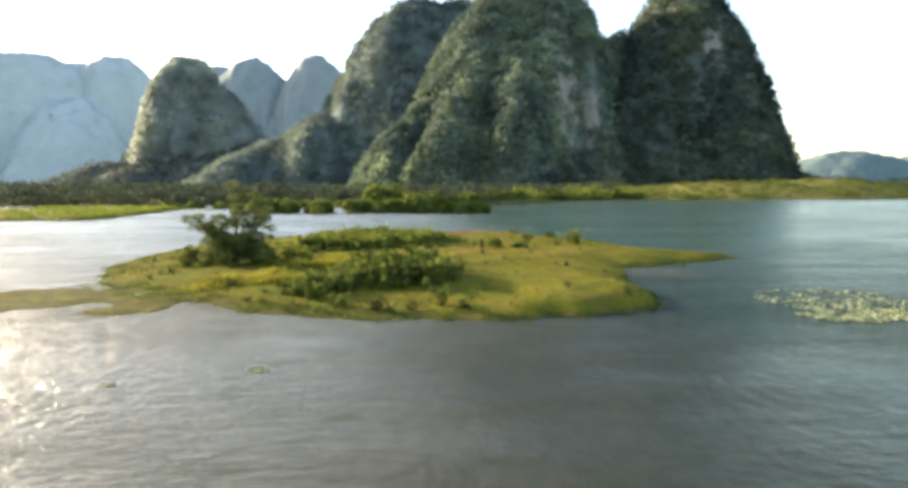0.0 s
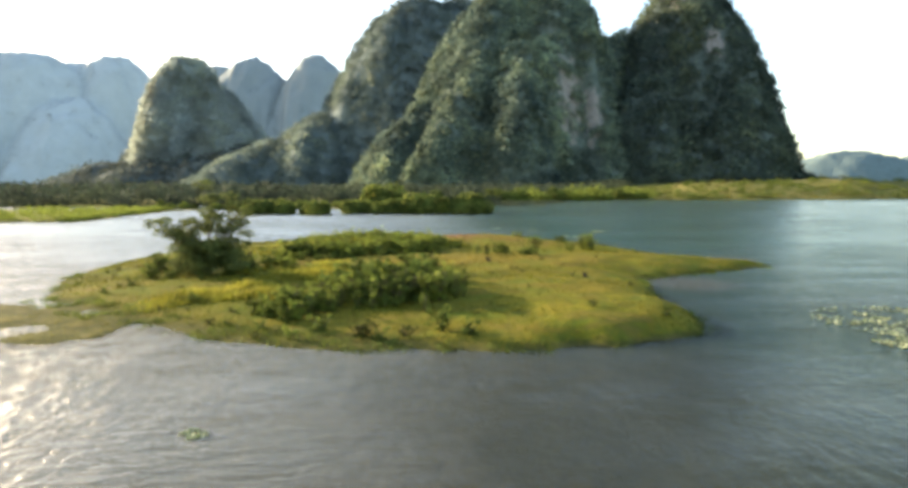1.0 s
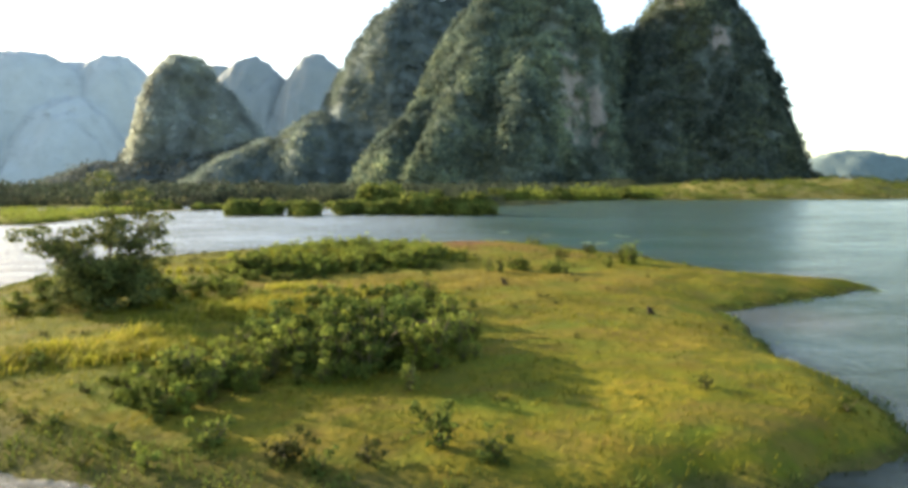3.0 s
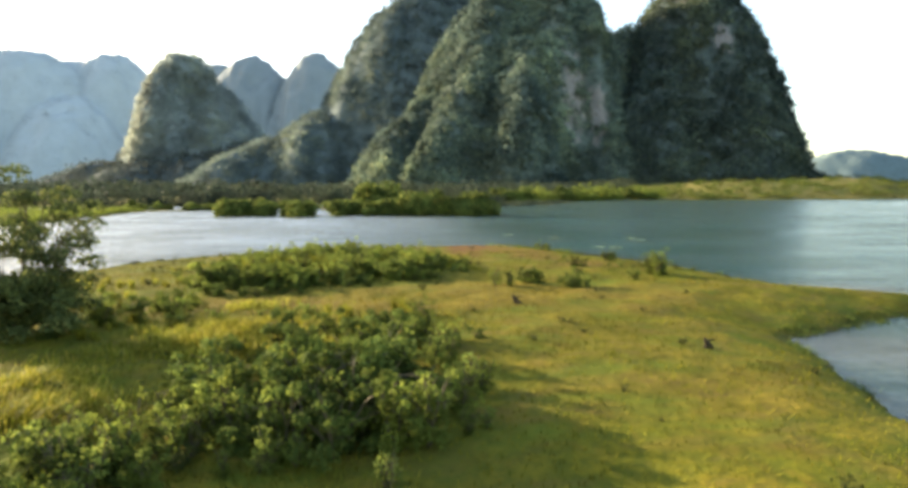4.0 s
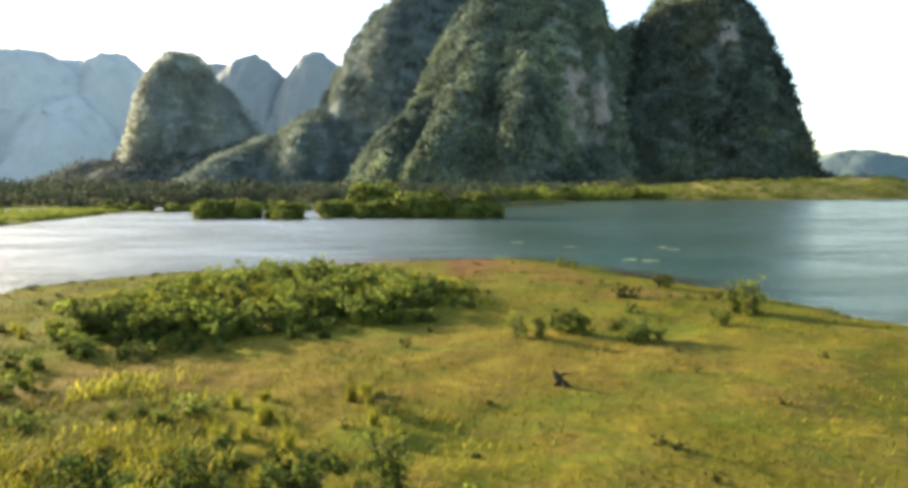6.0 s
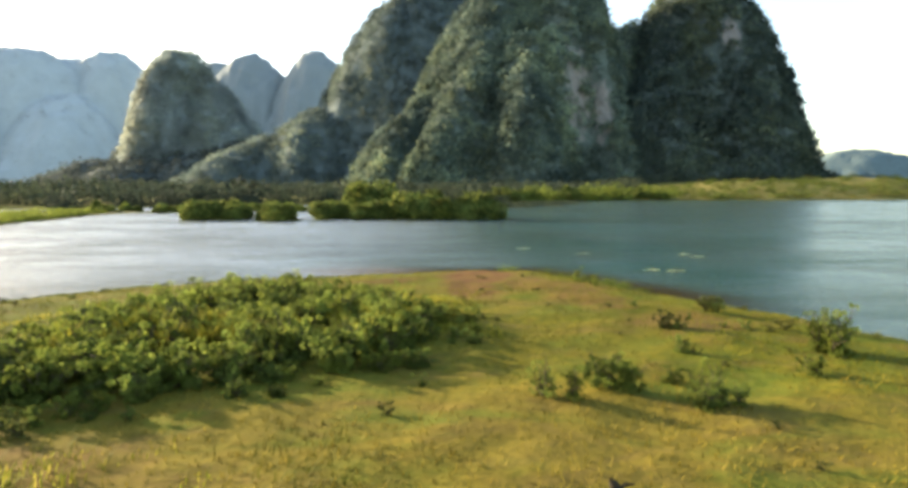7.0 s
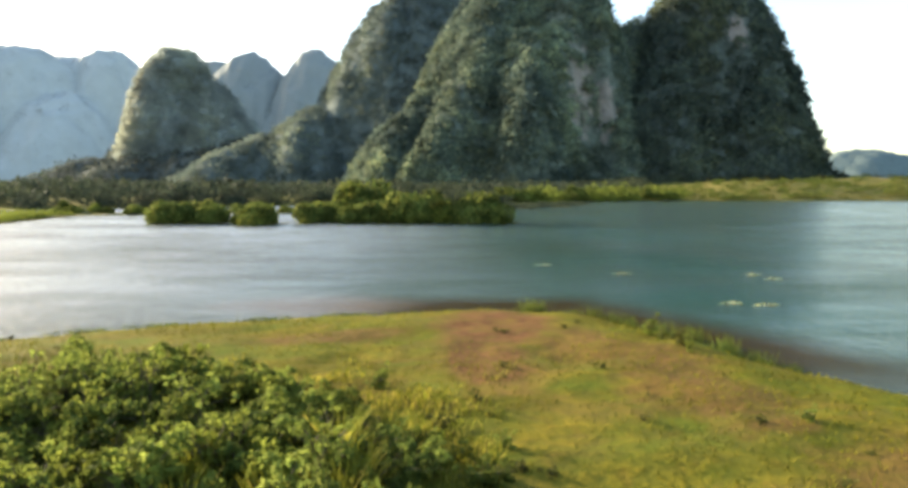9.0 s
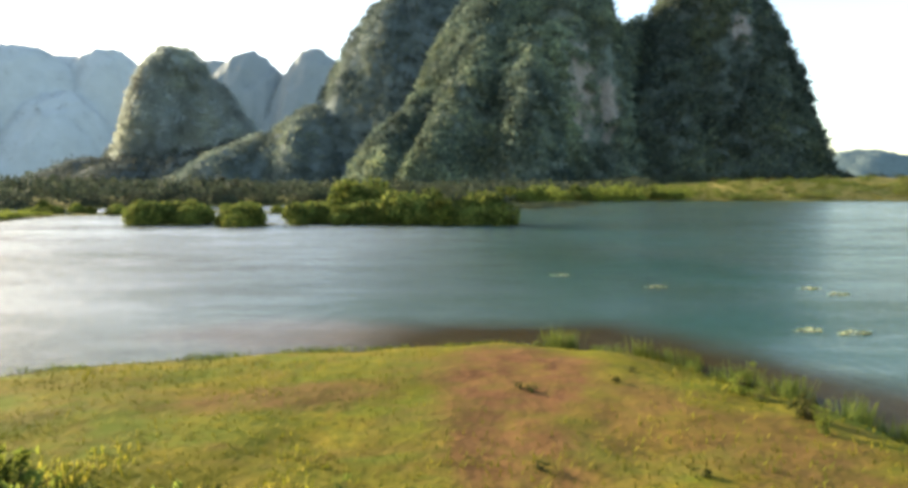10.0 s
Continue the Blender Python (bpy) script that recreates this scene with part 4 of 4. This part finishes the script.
for (ax, ay), (bx, by) in zip(edge, edge[1:]):
    m = int(math.hypot(bx - ax, by - ay) / 0.45)
    spots += [(ax + (bx - ax) * i / m + 0.5 * math.sin(11 * i + ax), ay + (by - ay) * i / m + 0.4 * math.cos(7 * i), 0.8 + 0.3 * math.sin(5 * i)) for i in range(m)]
planted(kinds, spots, 24, (0.8, 1.2))
kinds = [reed_clump(290 + i) for i in range(3)]
planted(kinds, scatter(44, 21, lambda x, y: abs(y - 76.5 - 0.15 * x) < 2.2, -14, 1.5, 70, 88)
, 22, (0.6, 1.1))
planted(kinds, scatter(110, 25, lambda x, y: inside_by(np.array([x]), np.array([y]), ISLAND)[0] > 1.5 and fbm(np.array([x]), np.array([y]), 4.0, 95, 2)[0] > -0.1 and (x < -7 or y < 61), -24, 1, 54, 72), 26, (0.25, 0.5))

WEEDS = "weeds of the island thicket"
kinds = [bush("weed_plant", "knee-high broad-leaved weed in a sunlit thicket", "plant", WEEDS, 230 + i, 0.95, 0.7, 6, 640, 0.115, (LEAF_MID, LEAF_LIGHT, LEAF_LIGHT, LEAF_DARK)[i % 4], low=0.03, skirt=1) for i in range(8)]
patch = in_thicket
weeds = scatter(270, 15, lambda x, y: inside_by(np.array([x]), np.array([y]), patch)[0] > -0.6 and fbm(np.array([x]), np.array([y]), 3.0, 91, 2)[0] > -0.35, -18, 4, 67, 90)
planted(kinds, weeds, 16, (0.7, 1.5))
planted(kinds, scatter(45, 27, lambda x, y: inside_by(np.array([x]), np.array([y]), ISLAND)[0] > 2 and fbm(np.array([x]), np.array([y]), 5.0, 96, 2)[0] > 0.0 and (x < -8 or y < 60), -24, -2, 55, 68), 28, (0.4, 0.8))

planted(kinds, scatter(70, 33, lambda x, y: -2.4 < inside_by(np.array([x]), np.array([y]), patch)[0] < 0.4 and y < 80, -17, 6, 65, 82), 34, (0.3, 0.7))

SMALL = "small plants dotted over the pasture"
kinds = [bush("tuft", "small dark weed tuft in the grazed pasture", "plant", SMALL, 250 + i, 0.55, 0.45, 6, 260, 0.085, TUFT if i % 2 else LEAF_DARK, low=0.02, skirt=1) for i in range(5)]
dots = [(-9.9, 40.2), (-10.9, 40.6), (-7.9, 39.1), (-7.8, 37.6), (-6.2, 37.4), (-4.9, 38.4, 1.4), (-2.8, 37.4, 1.6), (-1.9, 36.9), (-0.8, 37.3, 1.7), (1.0, 37.8, 1.7), (2.3, 36.9, 1.4), (-4.7, 43.2)]
dots += [(12.3, 38.7, 1.2), (9.0, 40.2, 1.0), (14.3, 69.2, 1.6), (9.5, 66.2, 1.5), (16.2, 75.3, 0.9), (15.4, 75.8, 0.8), (17, 75.6, 0.9), (14.6, 76.1, 0.8), (0.9, 85.2, 1.0), (11.9, 76.0, 1.2), (12.6, 75.8, 1.0), (15.4, 79.8, 1.2), (15.9, 79.6, 1.0)]
dots += scatter(48, 17, lambda x, y: inside_by(np.array([x]), np.array([y]), ISLAND)[0] > 1.2 and (x < 3 or y > 72) and not (y > 86 and -16 < x < 9), -26, 24, 36, 100)
planted(kinds, dots, 18, (0.6, 1.2))

kinds = [bush("tuft", "tiny dark grass tuft standing in the grazed pasture", "plant", "tiny tufts in the pasture", 262 + i, 0.26, 0.24, 4, 70, 0.07, TUFT, low=0.02, skirt=1) for i in range(3)]
planted(kinds, scatter(170, 29, lambda x, y: inside_by(np.array([x]), np.array([y]), ISLAND)[0] > 0.8 and fbm(np.array([x]), np.array([y]), 7.0, 93, 2)[0] > -0.25 and not (y > 88 and -16 < x < 5), -26, 24, 36, 100), 30, (0.5, 1.3))

# grass
rng = np.random.RandomState(19)
n = 110000
px, py = rng.uniform(-30, 34, n), rng.uniform(34, 103, n)
ok = (inside_by(px, py, ISLAND) > 0.15) & (np.hypot((px - 6) / 4.5, (py - 94) / 5.5) > rng.uniform(0.7, 1.1, n)) & (fbm(px, py, 3.0, 20, 3) > rng.uniform(-0.7, 0.3, n))
px, py = px[ok], py[ok]
pz, n = land(px, py), ok.sum()
turn, lean, tall = rng.uniform(0, 2 * math.pi, n), rng.uniform(0.02, 0.16, n), rng.uniform(0.05, 0.16, n) * (1 + 0.6 * fbm(px, py, 4, 23, 2))
base = np.stack([px, py, pz - 0.02], 1)
side = np.stack([np.cos(turn), np.sin(turn), 0 * turn], 1) * 0.022
over = np.stack([-np.sin(turn) * lean, np.cos(turn) * lean, tall], 1)
blades = np.stack([base - side, base + side, base + side * 0.3 + over, base - side * 0.3 + over * 0.98], 1)
gold = np.hypot((px - 2) / 18, (py - 64) / 6.5) + 0.4 * fbm(px, py, 4, 47, 3) < 0.9
dry_grass = new("grass", mesh_of("grass", blades[gold].reshape(-1, 3), np.arange(4 * gold.sum()).reshape(-1, 4), DRY))
tagged(dry_grass, "short dry golden grass across the middle of the island", "grass", kind="stuff")
blade_rows, n = [blades[~gold].reshape(-1, 3)], (~gold).sum()
# longer growth in drifts over the lee half and on the drowned meadow
m = 110000
qx, qy = rng.uniform(-46, 8, m), rng.uniform(35, 92, m)
deep = land(qx, qy)
ok = (deep > -0.03) & (fbm(qx, qy, 5.0, 27, 3) + 0.5 * np.clip(-(qx + 3) / 6, -1, 0.5) > rng.uniform(-0.1, 0.5, m))
qx, qy, deep, m = qx[ok], qy[ok], deep[ok], ok.sum()
turn, tall = rng.normal(0.5, 0.9, m), rng.uniform(0.08, 0.24, m) * np.where(deep < 0.1, 0.7, 1.0) * (1 + 0.5 * np.exp(-((qy - 62) / 8) ** 2))
base = np.stack([qx, qy, np.maximum(deep, -0.2) - 0.02], 1)
side = np.stack([np.sin(turn), -np.cos(turn), 0 * turn], 1) * 0.02
over = np.stack([np.cos(turn) * tall * 0.8, np.sin(turn) * tall * 0.8, tall * 0.85], 1)
blade_rows.append(np.stack([base - side, base + side, base + side * 0.25 + over, base - side * 0.25 + over * 0.98], 1).reshape(-1, 3))
blades, n = np.concatenate(blade_rows), n + m
grass = new("grass", mesh_of("grass", blades, np.arange(4 * n).reshape(-1, 4), STRAW))
tagged(grass, "short yellow-green grass of the grazed island", "grass", kind="stuff")
# long golden grass behind the shrubs, all leaning before the wind
w = 270000
ux, uy = rng.uniform(-22, 5, w), rng.uniform(38, 90, w)
much = np.maximum.reduce([1.0 - np.hypot((ux + 7) / 8.5, (uy - 55) / 5.0), 0.5 - np.hypot((ux + 8) / 8, (uy - 62) / 5.0), 1.1 - np.hypot((ux + 11.5) / 5.5, (uy - 46.5) / 4.0), 1.3 - np.hypot((ux + 6) / 9.0, (uy - 80) / 6.0)])
ok = (inside_by(ux, uy, ISLAND) > 1.0) & (much + 0.9 * fbm(ux, uy, 2.6, 41, 3) > rng.uniform(0.1, 1.2, w))
ux, uy, much, w = ux[ok], uy[ok], much[ok], ok.sum()
turn, tall = rng.normal(0.25, 1.1, w), rng.uniform(0.2, 0.6, w) * (1 + 0.5 * fbm(ux, uy, 1.8, 43, 2)) * np.clip(0.45 + much, 0.4, 1.0)
base = np.stack([ux, uy, land(ux, uy) - 0.02], 1)
side = np.stack([np.sin(turn), -np.cos(turn), 0 * turn], 1) * 0.02
lean = np.stack([np.cos(turn) * tall, np.sin(turn) * tall, tall], 1)
knee, tip = base + lean * [0.18, 0.18, 0.6], base + lean * [0.62, 0.62, 0.92]
blades = np.stack([base - side, base + side, knee + side * 0.8, knee - side * 0.8, knee - side * 0.8, knee + side * 0.8, tip + side * 0.2, tip - side * 0.2], 1).reshape(-1, 3)
drift = new("grass", mesh_of("grass", blades, np.arange(8 * w).reshape(-1, 4), TALL))
tagged(drift, "long golden-green grass bending in drifts behind the shrubs", "grass", kind="stuff")
# ragged fringe along the waterline
w = 420000
ux, uy = rng.uniform(-32, 36, w), rng.uniform(32, 104, w)
near = np.abs(inside_by(ux, uy, ISLAND)) < 2.0
ux, uy = ux[near], uy[near]
deep, w = land(ux, uy), len(ux)
ok = (deep > -0.09) & (deep < 0.24) & (fbm(ux, uy, 1.3, 37, 3) - 0.5 * np.maximum(0, -deep) / 0.09 > rng.uniform(-0.25, 0.15, w))
ux, uy, deep, w = ux[ok], uy[ok], deep[ok], ok.sum()
turn, tall = rng.uniform(0, 2 * math.pi, w), rng.uniform(0.10, 0.30, w)
base = np.stack([ux, uy, np.maximum(deep, -0.08) - 0.02], 1)
side = np.stack([np.sin(turn), -np.cos(turn), 0 * turn], 1) * 0.024
over = np.stack([np.cos(turn) * tall * 0.7, np.sin(turn) * tall * 0.7, tall * 0.8], 1)
blades = np.stack([base - side, base + side, base + side * 0.25 + over, base - side * 0.25 + over * 0.98], 1).reshape(-1, 3)
fringe = new("grass", mesh_of("grass", blades, np.arange(4 * w).reshape(-1, 4), LEAF_DARK))
tagged(fringe, "coarse olive-green grass along the muddy waterline", "grass", kind="stuff")


# stumps and sticks
def stump(x, y, h, r, lean, seed, label):
    """A leaning snag with a splintered top, spreading roots and one broken limb."""
    rng = np.random.RandomState(seed)
    root = tagged(new("stump"), label, "stump")
    u = np.linspace(0, 1, 6)
    line = np.stack([lean * u**1.4 + 0.03 * np.sin(5 * u), 0.05 * u, h * u - 0.1 * (1 - u)], 1)
    pieces = [tube(line, r * np.array([1.5, 1.1, 0.95, 0.9, 0.7, 0.25]), 8)]
    for i in range(5):
        t = 2 * math.pi * i / 5 + rng.uniform(-0.4, 0.4)
        out = np.array([math.cos(t), math.sin(t), 0]) * r
        pieces.append(tube([out * 0.6 + (0, 0, 0.12), out * 1.4 + (0, 0, 0.04), out * rng.uniform(1.9, 2.5) + (0, 0, -0.06)], [r * 0.5, r * 0.32, r * 0.12], 5))
    part("trunk", mesh_of("trunk", *joined(pieces), DEAD), root)
    limb = tube([line[3], line[3] + (0.16, 0.05, 0.10), line[3] + (0.34, 0.02, 0.12)], [r * 0.4, r * 0.3, r * 0.1], 5)
    part("branch", mesh_of("branch", *limb, DEAD), root, "short broken side branch")
    root.matrix_basis = pose(x, y, land_at(x, y), 0, 0, rng.uniform(-25, 25))


stump(5.6, 61.1, 0.44, 0.14, -0.2, 1, "dark weathered leaning tree stump in the short grass")
stump(11.6, 52.3, 0.4, 0.12, -0.12, 2, "dark weathered stump in the yellow pasture")


# weed and litter floating on the lake
rng = np.random.RandomState(33)
def float_patch(x, y, rx, ry, n, label):
    a, q = rng.uniform(0, 2 * math.pi, n), np.sqrt(rng.uniform(0, 1, n))
    p = np.stack([rx * q * np.cos(a), ry * q * np.sin(a), rng.uniform(0.01, 0.05, n)], 1)
    p = p[fbm(p[:, 0], p[:, 1], 1.2, 35, 2) > -0.1]
    ob = new("water_weed", mesh_of("water_weed", *leaf_cloud(p, 0.16, rng, flat=0.1, curl=0.06), WEED))
    tagged(ob, label, "water weed", kind="stuff")
    ob.matrix_basis = pose(x, y, 0)


float_patch(24.6, 35.8, 3.4, 2.3, 1700, "pale green weed floating on the lake in loose mats")
float_patch(26.5, 40.5, 5.0, 4.6, 1300, "thin pale green weed floating on the lake")
for px, py in ((18.9, 118.7), (29.5, 117.8), (23.4, 103.9), (13.3, 124.9), (21.4, 104.6), (30.0, 115.3)):
    float_patch(px, py, 0.9, 0.5, 110, "pale scrap of weed floating on the lake")
float_patch(-6.6, 25.7, 0.6, 0.35, 70, "small tuft of weed breaking the water")
float_patch(-11.5, 24.0, 0.35, 0.25, 30, "small tuft of weed breaking the water")
